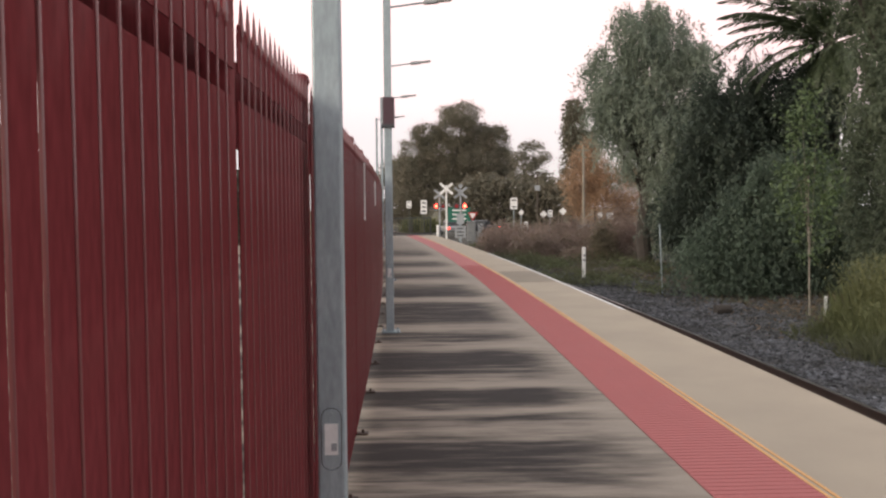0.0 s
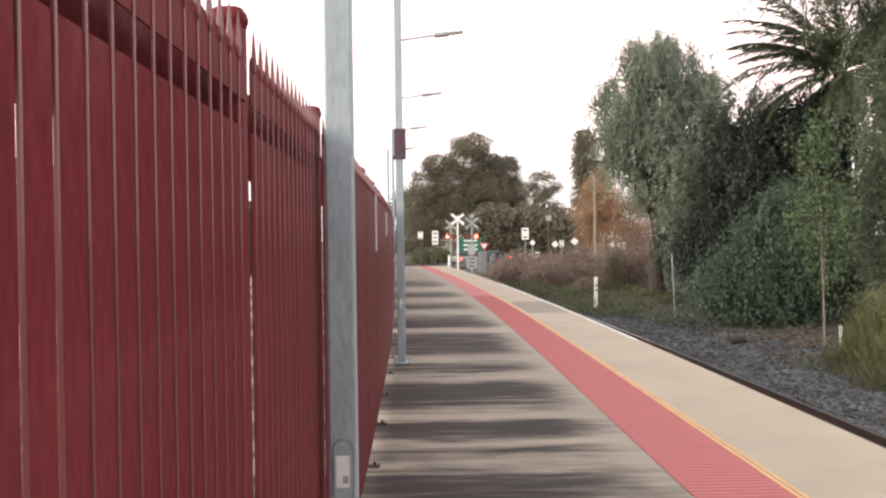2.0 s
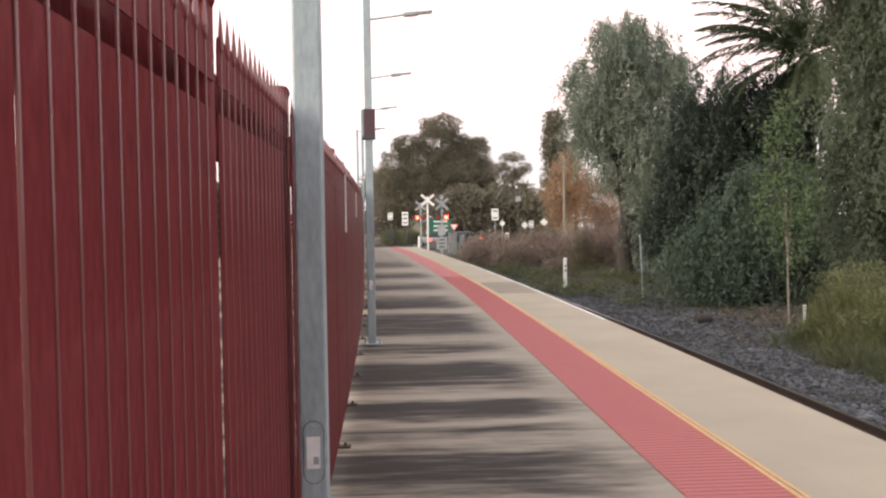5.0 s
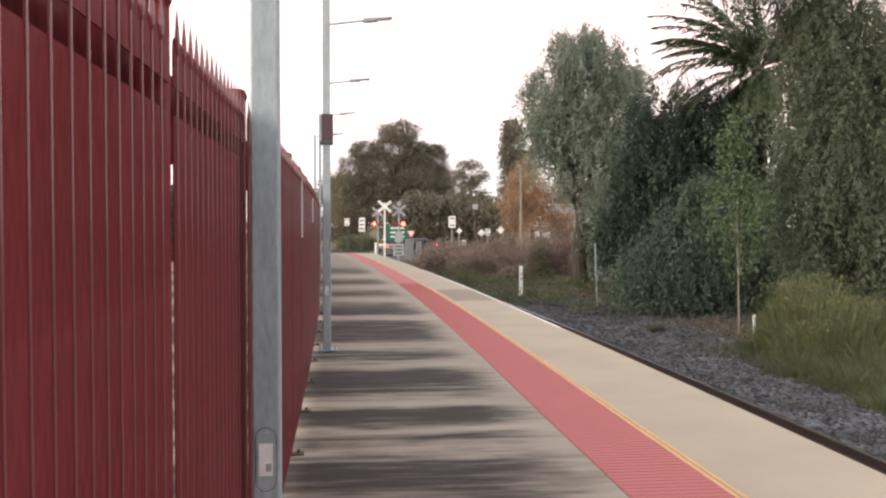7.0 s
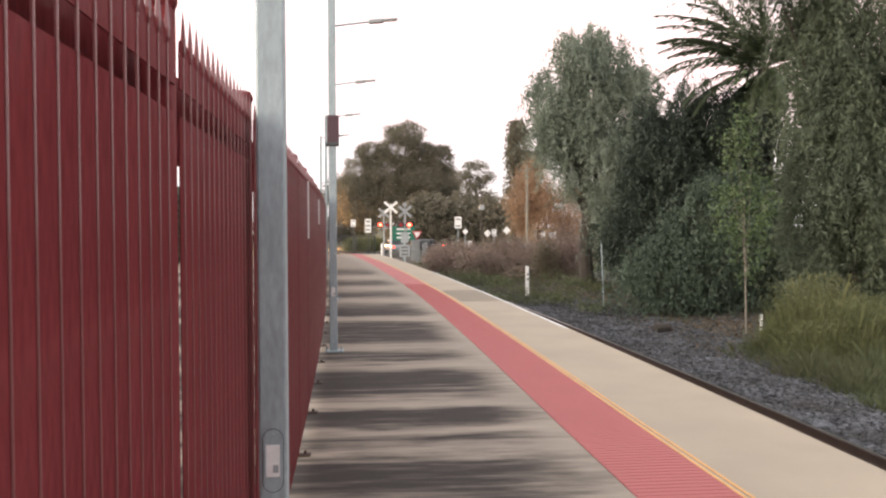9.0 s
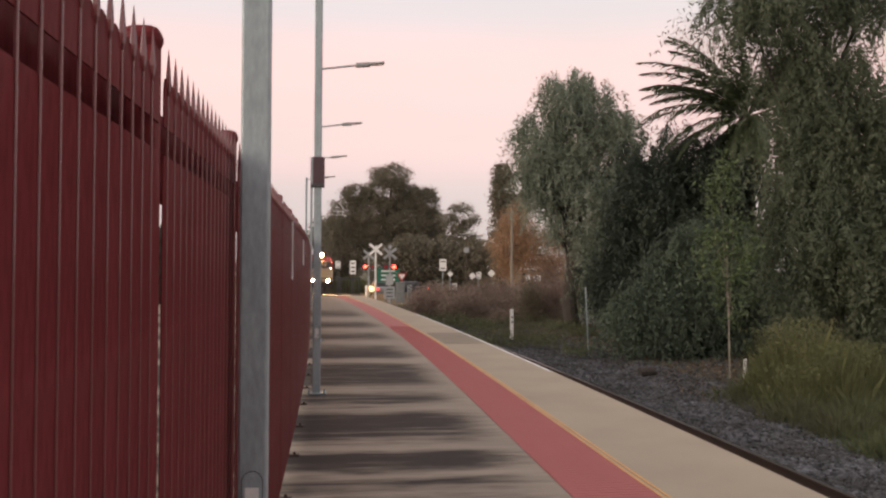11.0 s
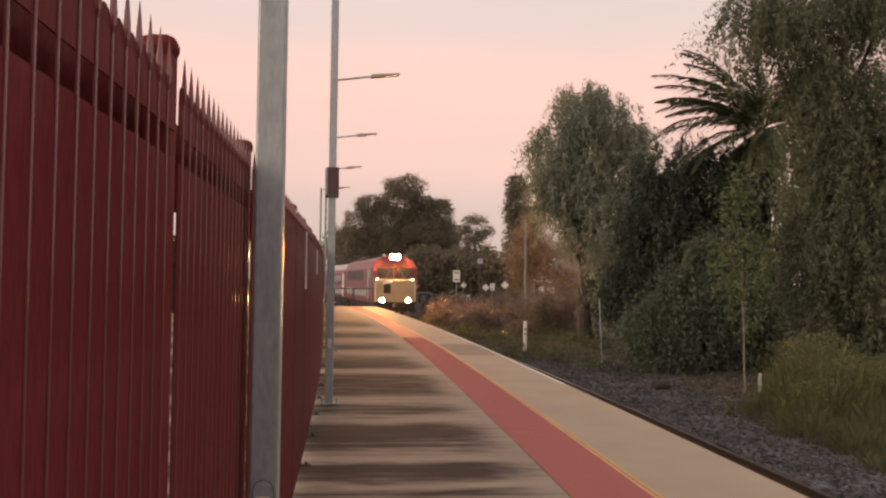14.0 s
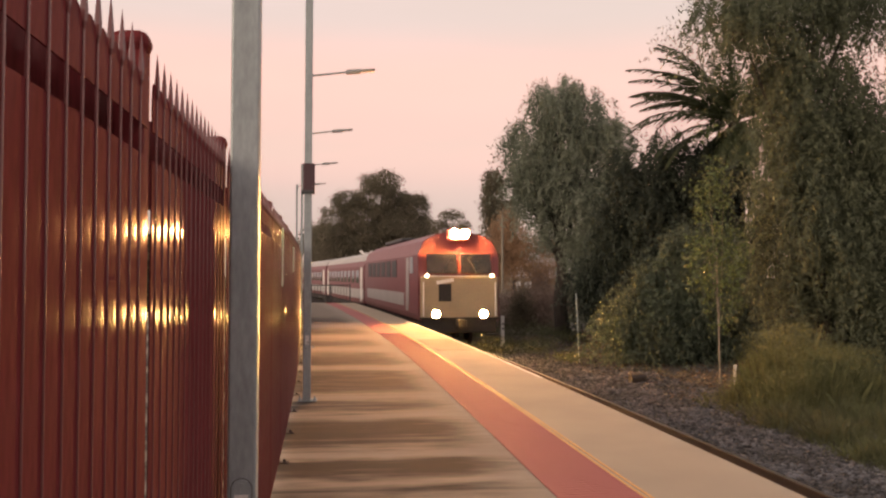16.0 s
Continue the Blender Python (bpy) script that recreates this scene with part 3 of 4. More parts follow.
def blob_points(r, blobs, per, shell=0.55):
    """Points through ellipsoids (x, y, z, rx, ry, rz), thicker near the skin."""
    out = []
    vol = np.array([b[3] * b[4] + b[4] * b[5] + b[3] * b[5] for b in blobs])
    for b, k in zip(blobs, np.maximum(1, per * vol / vol.sum()).astype(int)):
        d = r.normal(size=(k, 3))
        d /= np.linalg.norm(d, axis=1)[:, None]
        out.append(np.array(b[:3]) + d * np.array(b[3:]) * (shell + (1 - shell) * r.random((k, 1)) ** 0.6) * (0.92 + 0.16 * r.random((k, 1))))
    return np.concatenate(out)


def knobs(r, blobs):
    """Smaller lumps on the skin of each blob, which break up the outline."""
    out = []
    for x, y, z, a, b, c in blobs:
        for _ in range(4):
            d = r.normal(size=3)
            d /= np.linalg.norm(d)
            k = 0.28 + 0.22 * r.random()
            out.append((x + d[0] * a * 0.95, y + d[1] * b * 0.9, z + d[2] * c * 0.9, a * k, b * k, c * k))
    return out


def limbs(parent, base, top, girth, targets, material, seed):
    """A tapered, slightly crooked trunk and limbs that reach into the crown."""
    r = random.Random(seed)
    bm = bmesh.new()
    last = Vector(base)
    steps = 5
    ring = [last.copy()]
    for i in range(1, steps + 1):
        p = Vector(base).lerp(Vector(top), i / steps) + Vector((r.uniform(-1, 1), r.uniform(-1, 1), 0)) * girth * 0.5 * (i < steps)
        rod(bm, last, p, girth * (1.15 - 0.7 * (i - 1) / steps), girth * (1.15 - 0.7 * i / steps), 9)
        last = p
        ring.append(p)
    for q in targets:
        a = ring[r.randint(2, steps)]
        q = Vector(q)
        mid = a.lerp(q, 0.5) + Vector((r.uniform(-1, 1), r.uniform(-1, 1), r.uniform(0, 1))) * girth
        rod(bm, a, mid, girth * 0.42, girth * 0.25, 6)
        rod(bm, mid, q, girth * 0.25, girth * 0.06, 6)
    return part("trunk", bm, material, parent)


def crown_tree(name, x, y, z, blobs, count, size, material, bark, girth, seed, label, category="tree", hang=0.3, aspect=0.4, clump=14, spread=0.5):
    """blobs are given from the tree's foot. Leaves come in small clumps, so that the outline is ragged and has gaps."""
    t = thing(name, Matrix.Translation((x, y, z)), label, category)
    r = np.random.default_rng(seed)
    cl = blob_points(r, blobs + knobs(r, blobs), count // clump)
    pts = np.repeat(cl, clump, 0) + r.normal(size=(len(cl) * clump, 3)) * spread * np.array((1, 1, 0.75))
    leaves("crown", pts, size, material, t, seed + 1, hang=hang, aspect=aspect)
    hi = max(b[2] for b in blobs)
    limbs(t, (0, 0, -0.3), (blobs[0][0] * 0.4, blobs[0][1] * 0.4, hi * 0.62), girth, [b[:3] for b in blobs], bark, seed)
    return t


def weeping_tree(name, x, y, z, blobs, strands, length, size, material, bark, girth, seed, label, step=0.09):
    """Hanging strands of narrow leaflets from an open crown."""
    t = thing(name, Matrix.Translation((x, y, z)), label, "tree")
    r = np.random.default_rng(seed)
    tight = blob_points(r, blobs + knobs(r, blobs), strands // 9, 0.6)
    heads = np.repeat(tight, 9, 0) + r.normal(size=(len(tight) * 9, 3)) * np.array((0.17, 0.17, 0.12))
    pts = []
    for h in heads:
        k = max(4, int(length * (0.35 + 0.9 * r.random()) / step))
        i = np.arange(k)[:, None]
        out = np.array((h[0], h[1], 0)) * 0.004
        sway = np.array((r.normal(), r.normal(), 0)) * 0.03
        line = h + (out + sway) * i - np.array((0, 0, step)) * i + r.normal(size=(k, 3)) * 0.035
        pts.append(np.repeat(line, 2, 0))
    pts = np.concatenate(pts)
    pts = pts[pts[:, 2] > 0.02]
    leaves("crown", pts, size, material, t, seed + 1, hang=1.2, aspect=0.22)
    hi = max(b[2] for b in blobs)
    limbs(t, (0, 0, -0.3), (blobs[0][0] * 0.4, blobs[0][1] * 0.4, hi * 0.7), girth, [b[:3] for b in blobs], bark, seed)
    return t


# distant gums behind the crossing
crown_tree("gum_tree", 3.6, 120, LOW, [tuple(1.25 * q for q in o) for o in [(0.2, 0, 10.4, 3.0, 2.6, 1.9), (-3.0, 0, 10.2, 1.5, 1.6, 1.3), (-4.2, 0, 8.0, 1.8, 2, 1.8), (-5.6, 0, 6.0, 1.4, 1.6, 1.3), (4.4, 1, 9.4, 1.9, 2, 1.7), (5.4, 0, 7.0, 1.5, 2, 1.6), (0.9, 0, 12.4, 2.1, 1.9, 1.3), (-0.4, -1, 7.6, 3.2, 2.2, 2.4), (-3.4, -1, 4.4, 3.6, 2.4, 2.4), (3.6, -1, 4.8, 3.2, 2.4, 2.4), (0.4, -1, 3.6, 3.8, 2, 2.8), (2.6, -1, 7.4, 2.2, 2, 1.8), (-1.8, 0, 8.6, 2.6, 2, 2.0), (2.6, 0, 9.6, 2.2, 2, 1.8), (-4.4, 0, 6.2, 2.2, 2, 2.0), (4.6, 0, 6.0, 2.2, 2, 2.0), (0.0, 0, 5.6, 4.6, 2, 2.6)]],
           150000, 0.25, M_GUM, M_BARK, 0.5, 11, "broad dark olive gum tree behind the level crossing", hang=0.5, spread=0.30)
crown_tree("gum_tree", 12.6, 108, LOW, [(0.3, 0, 10.2, 1.3, 1.2, 0.5), (-1.2, 0, 9.0, 1.0, 1.2, 0.5), (1.3, 0, 8.7, 1.0, 1, 0.5), (-0.2, 0, 7.6, 1.5, 1.4, 0.7), (1.7, 0, 6.3, 1.0, 1.2, 0.7), (-1.4, 0, 5.6, 1.6, 1.6, 1.2), (0.4, 0, 3.4, 3.2, 2.6, 2.4)],
           15000, 0.28, M_GUM, M_BARK, 0.3, 12, "thin open gum tree beyond the road", hang=0.5, spread=0.38)
crown_tree("gum_tree", -3.4, 130, LOW, [(0, 0, 6.6, 3.2, 3, 3.2), (2.2, 0, 5.4, 3, 3, 3.4), (-1.5, 1, 8, 2.4, 2.4, 2.5), (0, 0, 2.8, 4, 3, 2.8)],
           30000, 0.36, M_GUM, M_BARK, 0.35, 13, "dark gum tree beyond the fence end", hang=0.5, spread=0.42)
crown_tree("gum_tree", 9.0, 104, LOW, [(0, 0, 3.4, 5.5, 2, 3.0), (4.5, 0, 3.0, 4, 2, 2.6), (-4, 0, 3.2, 4, 2, 3.0)],
           20000, 0.42, M_GUM, M_BARK, 0.3, 16, "low dark trees along the far side of the road", hang=0.5, spread=0.42)
crown_tree("cypress_tree", 14.7, 88, LOW, [(0.1, 0, 9.8, 1.3, 1.1, 2.8), (0.4, 0, 5.5, 1.8, 1.5, 4), (0.0, 0, 12.2, 0.95, 0.8, 1.1), (1.3, 0, 8.2, 1.0, 1.0, 2.2)],
           22000, 0.30, M_GUM, M_BARK, 0.3, 14, "tall narrow dark tree behind the autumn tree", hang=0.0, spread=0.26)
crown_tree("autumn_tree", 13.8, 72, LOW, [(-0.4, 0, 6.2, 1.5, 1.6, 1.5), (-1.2, 0, 4.4, 1.6, 1.6, 1.7), (1.4, 0, 4.6, 2.0, 1.6, 1.9), (-0.3, 0, 7.5, 0.7, 0.7, 0.6), (0.4, 0, 2.6, 2.6, 1.6, 1.6), (2.6, 0.2, 4.0, 1.8, 1.4, 1.9), (3.3, 0.2, 2.2, 1.8, 1.4, 1.6)],
           32000, 0.17, M_AUTUMN, M_BARK, 0.16, 15, "leafy tree in rusty orange autumn colour", hang=0.4, spread=0.32)
# weeping pepper trees across the track
weeping_tree("pepper_tree", 10.0, 40.0, LOW, [(-0.3, 0, 10.8, 1.5, 1.3, 1.1), (1.3, 0, 10.5, 1.3, 1.2, 1.1), (-1.3, 0, 9.9, 0.7, 0.8, 0.6), (0.2, 0, 11.6, 0.7, 0.7, 0.6), (-1.6, 0, 8.7, 1.3, 1.4, 1.5), (1.7, 0.3, 8.6, 1.6, 1.5, 1.6), (0.2, 0, 8.4, 1.8, 1.6, 2.2),
              (0.6, -0.5, 6.0, 1.9, 2, 2.2), (-1.6, 0, 7.4, 0.8, 1.0, 0.8), (-1.75, 0, 6.5, 0.7, 0.9, 0.6), (2.6, 0.0, 6.4, 1.7, 1.6, 2.0), (1.8, -0.6, 3.4, 1.9, 1.8, 2.6), (1.0, -0.6, 2.6, 1.2, 1.2, 1.3), (3.4, -0.4, 3.6, 1.8, 1.6, 2.6)],
             6500, 1.4, 0.20, M_PEPPER2, M_BARK, 0.32, 21, "grey-green weeping pepper tree beside the track")
weeping_tree("pepper_tree", 10.3, 27.0, LOW - 0.1, [(-0.1, 0.2, 3.7, 0.35, 0.4, 0.5), (-0.9, -0.1, 2.6, 0.35, 0.5, 0.5), (0.6, 0.2, 4.3, 0.3, 0.4, 0.4), (1.4, 0.3, 3.9, 0.7, 0.7, 0.6), (-0.2, -0.3, 2.4, 0.9, 0.8, 0.8), (-1.3, 0.1, 1.8, 0.7, 0.8, 0.6), (0.9, -0.1, 2.9, 0.9, 0.8, 1.0), (1.9, 0, 2.6, 1.0, 1.0, 1.6), (0.4, -0.2, 1.4, 1.2, 0.8, 0.8)],
             2900, 1.9, 0.16, M_LOWPEPPER, M_BARK, 0.14, 22, "dark green weeping pepper tree low over the verge", step=0.07)
# the next two trees paint the dark hollow with M_SHADE's colour
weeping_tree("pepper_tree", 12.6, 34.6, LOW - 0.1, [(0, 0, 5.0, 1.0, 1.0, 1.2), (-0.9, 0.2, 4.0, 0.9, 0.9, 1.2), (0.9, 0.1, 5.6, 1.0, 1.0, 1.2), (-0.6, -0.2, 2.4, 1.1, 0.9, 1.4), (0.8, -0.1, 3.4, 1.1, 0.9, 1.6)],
             2800, 1.7, 0.20, M_SHADE, M_BARK, 0.16, 26, "weeping tree between the larger pepper trees, shade put into its leaf colour")
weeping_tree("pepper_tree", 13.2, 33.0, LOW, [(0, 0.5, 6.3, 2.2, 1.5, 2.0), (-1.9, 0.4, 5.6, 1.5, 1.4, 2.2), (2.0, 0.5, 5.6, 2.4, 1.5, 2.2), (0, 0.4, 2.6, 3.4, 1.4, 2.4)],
             4600, 1.4, 0.20, M_SHADE, M_BARK, 0.28, 24, "weeping tree behind the palm fronds, leaf colour darkened for shade")
weeping_tree("pepper_tree", 13.4, 23.0, LOW, [(-3.0, -0.2, 10.3, 1.0, 0.8, 0.6), (-1.9, 0, 10.2, 1.2, 1.1, 0.7), (-0.4, 0, 10.9, 1.6, 1.4, 0.7), (1.4, 0.4, 11.2, 1.8, 1.3, 0.6), (-0.5, 0, 7.9, 1.3, 1.1, 1.4), (-1.2, 0.2, 8.7, 0.9, 0.9, 1.1), (-0.9, 0, 6.4, 0.9, 0.9, 1.2),
              (0.9, 0.3, 7.0, 1.7, 1.4, 1.9), (-0.7, -0.2, 4.6, 1.5, 1.3, 2.0), (0.9, 0, 4.2, 2.2, 1.5, 2.4), (2.8, 0, 5.6, 1.8, 1.5, 2.6), (0.2, -0.3, 2.2, 2.4, 1.4, 1.8), (2.8, 0, 2.2, 2.0, 1.5, 2.0)],
             8200, 1.6, 0.155, M_PEPPER, M_BARK, 0.2, 23, "tall weeping pepper tree hanging over the track side", step=0.075)
# young tree in front of the pepper trees
crown_tree("young_tree", 9.55, 21.6, LOW - 0.1, [(-0.2, 0, 4.1, 0.34, 0.4, 1.2), (0.25, 0, 3.3, 0.40, 0.4, 1.0), (-0.5, 0, 3.0, 0.36, 0.4, 0.8), (-0.30, 0, 5.6, 0.14, 0.16, 1.0), (0.12, 0, 5.0, 0.12, 0.12, 0.9), (-0.55, 0, 4.7, 0.10, 0.12, 0.8), (0.1, 0, 2.0, 0.4, 0.35, 0.7)],
           2600, 0.10, M_SAPLING, M_PALE_BARK, 0.024, 31, "slender young tree with bright green leaves", hang=0.3, spread=0.13, aspect=0.6)


def palm(x, y, z, height, seed):
    t = thing("palm_tree", Matrix.Translation((x, y, z)), "date palm with long arching dark green fronds", "palm tree")
    r = random.Random(seed)
    bm = bmesh.new()
    for i in range(14):
        z0 = height * i / 14
        rod(bm, (0, 0, z0), (0, 0, z0 + height / 14 + 0.02), 0.36, 0.30, 12)
    part("trunk", bm, M_BARK, t)
    ways = [(math.pi + r.uniform(-0.35, 0.35), rise, r.uniform(4.5, 5.1)) for rise in (1.12, 0.86, 0.70, 0.58, 0.47, 0.28)]
    ways += [(k * 2.39996 + r.uniform(-0.2, 0.2), r.uniform(-0.35, 1.2), r.uniform(3.8, 4.8)) for k in range(52)]
    ways += [(k * 1.7, r.uniform(-1.3, -0.5), r.uniform(2.0, 3.0)) for k in range(26)]
    for az, rise, length in ways:
        vs, fs = [], []
        pos, an = Vector((0, 0, height)), rise
        out = Vector((math.cos(az), math.sin(az), 0))
        across = Vector((-math.sin(az), math.cos(az), 0))
        n = 70
        spine = []
        for i in range(n + 1):
            spine.append((pos.copy(), an))
            pos += (out * math.cos(an) + Vector((0, 0, math.sin(an)))) * (length / n)
            an -= 1.0 / n * (0.35 + 1.3 * i / n)
        for i, (p, a) in enumerate(spine):
            f = i / n
            if f < 0.12:
                continue
            fwd = out * math.cos(a) + Vector((0, 0, math.sin(a)))
            nrm = fwd.cross(across)
            ll = 0.62 * math.sin(math.pi * min(1, 0.12 + 0.9 * f)) ** 0.6 * r.uniform(0.85, 1.1)
            for side in (-1, 1):
                d = (across * side * 0.55 + fwd * 0.85 + Vector((0, 0, r.uniform(-0.55, 0.25)))).normalized()
                b = len(vs)
                w = fwd * 0.034
                vs += [p - w, p + w, p + d * ll * 0.6 + w * 0.8 - Vector((0, 0, 0.02)), p + d * ll - Vector((0, 0, 0.07)), p + d * ll * 0.6 - w * 0.8 - Vector((0, 0, 0.02))]
                fs.append((b, b + 1, b + 2, b + 3, b + 4))
        for (p, a), (q, _) in zip(spine[::2], spine[2::2]):
            b = len(vs)
            s = across * 0.03
            u = Vector((0, 0, 0.03))
            vs += [p - s, p + s, p + u, q - s, q + s, q + u]
            fs += [(b, b + 1, b + 4, b + 3), (b + 1, b + 2, b + 5, b + 4), (b + 2, b, b + 3, b + 5)]
        raw("frond", vs, fs, M_PALM, t)
    return t


palm(15.3, 33.0, LOW, 8.7, 41)


def scrub(name, spots, count, size, material, seed, label, category="shrub"):
    r = np.random.default_rng(seed)
    pts = []
    for (x, y, w, h), k in zip(spots, [count // len(spots)] * len(spots)):
        d = r.normal(size=(k, 3))
        d /= np.linalg.norm(d, axis=1)[:, None]
        d[:, 2] = abs(d[:, 2])
        rad = r.random((k, 1)) ** 0.4
        pts.append(np.array((x, y, LOW - 0.1)) + d * rad * np.array((w, w * 0.7, h)) * (0.75 + 0.5 * r.random((k, 1))))
    return tagged(leaves(name, np.concatenate(pts), size, material, None, seed + 1, hang=-0.4, aspect=0.18), label, category, kind="stuff")


spots, r0 = [], random.Random(3)
for i in range(44):
    yy = r0.uniform(44, 68)
    spots.append((r0.uniform(0.075, 0.235) * yy, yy, r0.uniform(0.5, 1.4), r0.uniform(0.6, 1.9)))
spots += [(3.9 + 0.62 * k + r0.uniform(-0.3, 0.3), r0.uniform(58, 62.5), r0.uniform(0.7, 1.2), min(1.35 + 0.09 * k, 1.95) * r0.uniform(0.88, 1.05)) for k in range(20)]
scrub("brown_scrub", spots, 90000, 0.20, M_SCRUB, 51, "mass of bare brown winter scrub behind the verge")
scrub("dry_scrub", spots[::3] + [(x + 1.1, y - 1.5, w * 0.8, h * 0.6) for x, y, w, h in spots[1::3]], 16000, 0.22, M_DRY, 54, "pale dry stalks among the brown scrub")
scrub("brown_shrub", [(10.3, 46.0, 1.3, 3.1), (9.6, 47.0, 0.9, 2.3)], 12000, 0.17, M_SCRUB, 56, "tall reddish-brown leafless shrub beside the pepper tree")
scrub("pale_shrub", [(8.9, 44.5, 0.8, 1.9)], 5000, 0.17, M_DRY, 57, "pale straw-coloured shrub at the edge of the scrub")
scrub("grass_bank", [(-2.4 + 0.6 * k, 99 + (k % 3), 1.1, 1.55) for k in range(6)], 15000, 0.28, M_TALLGRASS, 55, "yellow-green grass bank past the platform end", "grass")
spots = [(r0.uniform(0.07, 0.27) * yy, yy, r0.uniform(0.5, 1.2), r0.uniform(0.25, 0.6)) for yy in [r0.uniform(27, 60) for _ in range(70)]]
scrub("green_weeds", spots, 20000, 0.16, M_WEED, 52, "low green weeds on the railway verge", "weeds")


def tufts(name, spots, blades, material, seed, label):
    """Thin upright blades that lean outwards from their tuft: spots of x, y, width, height."""
    r = np.random.default_rng(seed)
    vs, fs = [], []
    for x, y, w, height in spots:
        for _ in range(blades):
            a, q = r.random() * 6.28, r.random() ** 0.6 * w
            bx, by = x + math.cos(a) * q, y + math.sin(a) * q
            h = height * (0.35 + 0.75 * r.random()) * (1 - 0.5 * q / w)
            lx, ly = math.cos(a) * h * 0.35 * r.random() + r.normal() * 0.17, math.sin(a) * h * 0.35 * r.random() + r.normal() * 0.17
            t = r.random() * 6.28
            cx, cy = math.cos(t) * 0.0045, math.sin(t) * 0.0045
            z = LOW - 0.35
            b = len(vs)
            vs += [(bx - cx, by - cy, z), (bx + cx, by + cy, z), (bx + lx * 0.35 + cx, by + ly * 0.35 + cy, z + h * 0.6), (bx + lx, by + ly, z + h), (bx + lx * 0.35 - cx, by + ly * 0.35 - cy, z + h * 0.6)]
            fs.append((b, b + 1, b + 2, b + 3, b + 4))
    return tagged(raw(name, vs, fs, material), label, "grass", kind="stuff")


TALL = [(9.1, 18.7, 0.6, 0.8), (9.6, 18.8, 0.8, 1.9), (10.2, 18.9, 0.8, 2.1), (10.9, 18.2, 0.9, 1.5), (9.9, 17.6, 0.8, 1.6), (9.2, 17.4, 0.8, 1.1), (11.4, 19.2, 0.9, 1.5)]
tufts("tall_grass", TALL, 2200, M_TALLGRASS, 61, "mound of tall yellow-green grass beside the ballast")
LOWG = [(8.15 + 0.045 * (i // 6) + 0.55 * (i % 6) + r0.uniform(-0.3, 0.3), 11.8 + 0.62 * (i // 6) + r0.uniform(-0.3, 0.3), 0.6, r0.uniform(0.4, 0.8)) for i in range(72)]
tufts("low_grass", LOWG, 420, M_WEED, 62, "low green grass at the edge of the ballast")
VERGE = [(edge_x(y) + r0.uniform(3.4, 7.5), y, 0.7, r0.uniform(0.25, 0.6)) for y in [r0.uniform(32, 66) for _ in range(120)]]
VERGE += [(edge_x(y) + r0.uniform(5.6, 7.8), y, 0.45, r0.uniform(0.2, 0.42)) for y in [r0.uniform(24, 48) for _ in range(70)]]
DRYV = [(edge_x(y) + r0.uniform(3.6, 9.0), y, 0.9, r0.uniform(0.3, 0.65)) for y in [r0.uniform(36, 60) for _ in range(90)]]
tufts("dry_grass", DRYV, 170, M_DRY, 64, "tan dead winter grass in patches on the verge")
tufts("verge_grass", VERGE, 160, M_WEED, 63, "scattered short grass on the verge")

# soft seed heads and small leaves through the tall grass, and dead leaves on the verge
rs = np.random.default_rng(71)
pts = np.concatenate([np.array((x, y, LOW - 0.35)) + rs.normal(size=(1500, 3)) * np.array((w * 0.5, w * 0.5, 0)) + np.array((0, 0, 1)) * h * (0.15 + 0.75 * rs.random((1500, 1)) ** 0.7) for x, y, w, h in TALL])
tagged(leaves("grass_leaves", pts, 0.075, M_TALLGRASS, None, 72, hang=-0.1, aspect=0.25), "fine yellow-green leaves in the tall grass", "grass", kind="stuff")
ly = rs.random(14000) * 30 + 15
lit = np.array([(*on_line(y, o)[:2], lie(o) + 0.015) for y, o in zip(ly, 4.3 + 5.5 * rs.random(14000) ** 0.8)])
tagged(leaves("leaf_litter", lit, 0.09, M_LITTER, None, 73, flat=0.85, aspect=0.5), "dead brown leaves and twigs on the verge", "leaf litter", kind="stuff")


# ---- level crossing ----
M_REDLAMP = glow("red_signal_lamp", (1.0, 0.05, 0.03), 22)
M_REDDIM = glow("dim_red_signal_lamp", (0.25, 0.015, 0.015), 0.12)


def crossbuck(x, y, cross, label, lamps=0.0, material=M_WHITE, lit=1, bell=False):
    """cross: height of the crossed boards' middle over the ground; lamps: height of the lamp pair."""
    t = thing("crossing_signal", Matrix.Translation((x, y, LOW)), label, "railway signal", "level crossing signals")
    part("mast", rodded((0, 0, -0.4), (0, 0, cross + 0.3), 0.075, sides=10), material, t)
    for a in (40, -40):
        part("cross_board", boxed(0, -0.09 - (0.03 if a > 0 else 0), 0, 1.32, 0.02, 0.20, 0.004, Matrix.Translation((0, 0, cross)) @ Matrix.Rotation(radians(a), 4, "Y")), material, t)
    if bell:
        part("bell", rodded((0, -0.08, cross + 0.55), (0, 0.08, cross + 0.55), 0.17, sides=16), material, t, "round grey warning bell")
        part("bell_stem", rodded((0, 0, cross + 0.2), (0, 0, cross + 0.5), 0.05), material, t)
    if lamps:
        part("lamp_bar", boxed(0, -0.06, lamps, 0.9, 0.05, 0.06, 0.01), M_DARK, t)
        for s in (-1, 1):
            tgt = part("target_board", rodded((s * 0.34, -0.09, lamps), (s * 0.34, -0.11, lamps), 0.26, sides=20), M_DARK, t, "round black lamp board")
            on = s == lit
            part("red_lamp", rodded((s * 0.34, -0.11, lamps), (s * 0.34, -0.17, lamps), 0.15, sides=16), M_REDLAMP if on else M_REDDIM, tgt, "lit red warning lamp" if on else "dim red warning lamp")
    return t


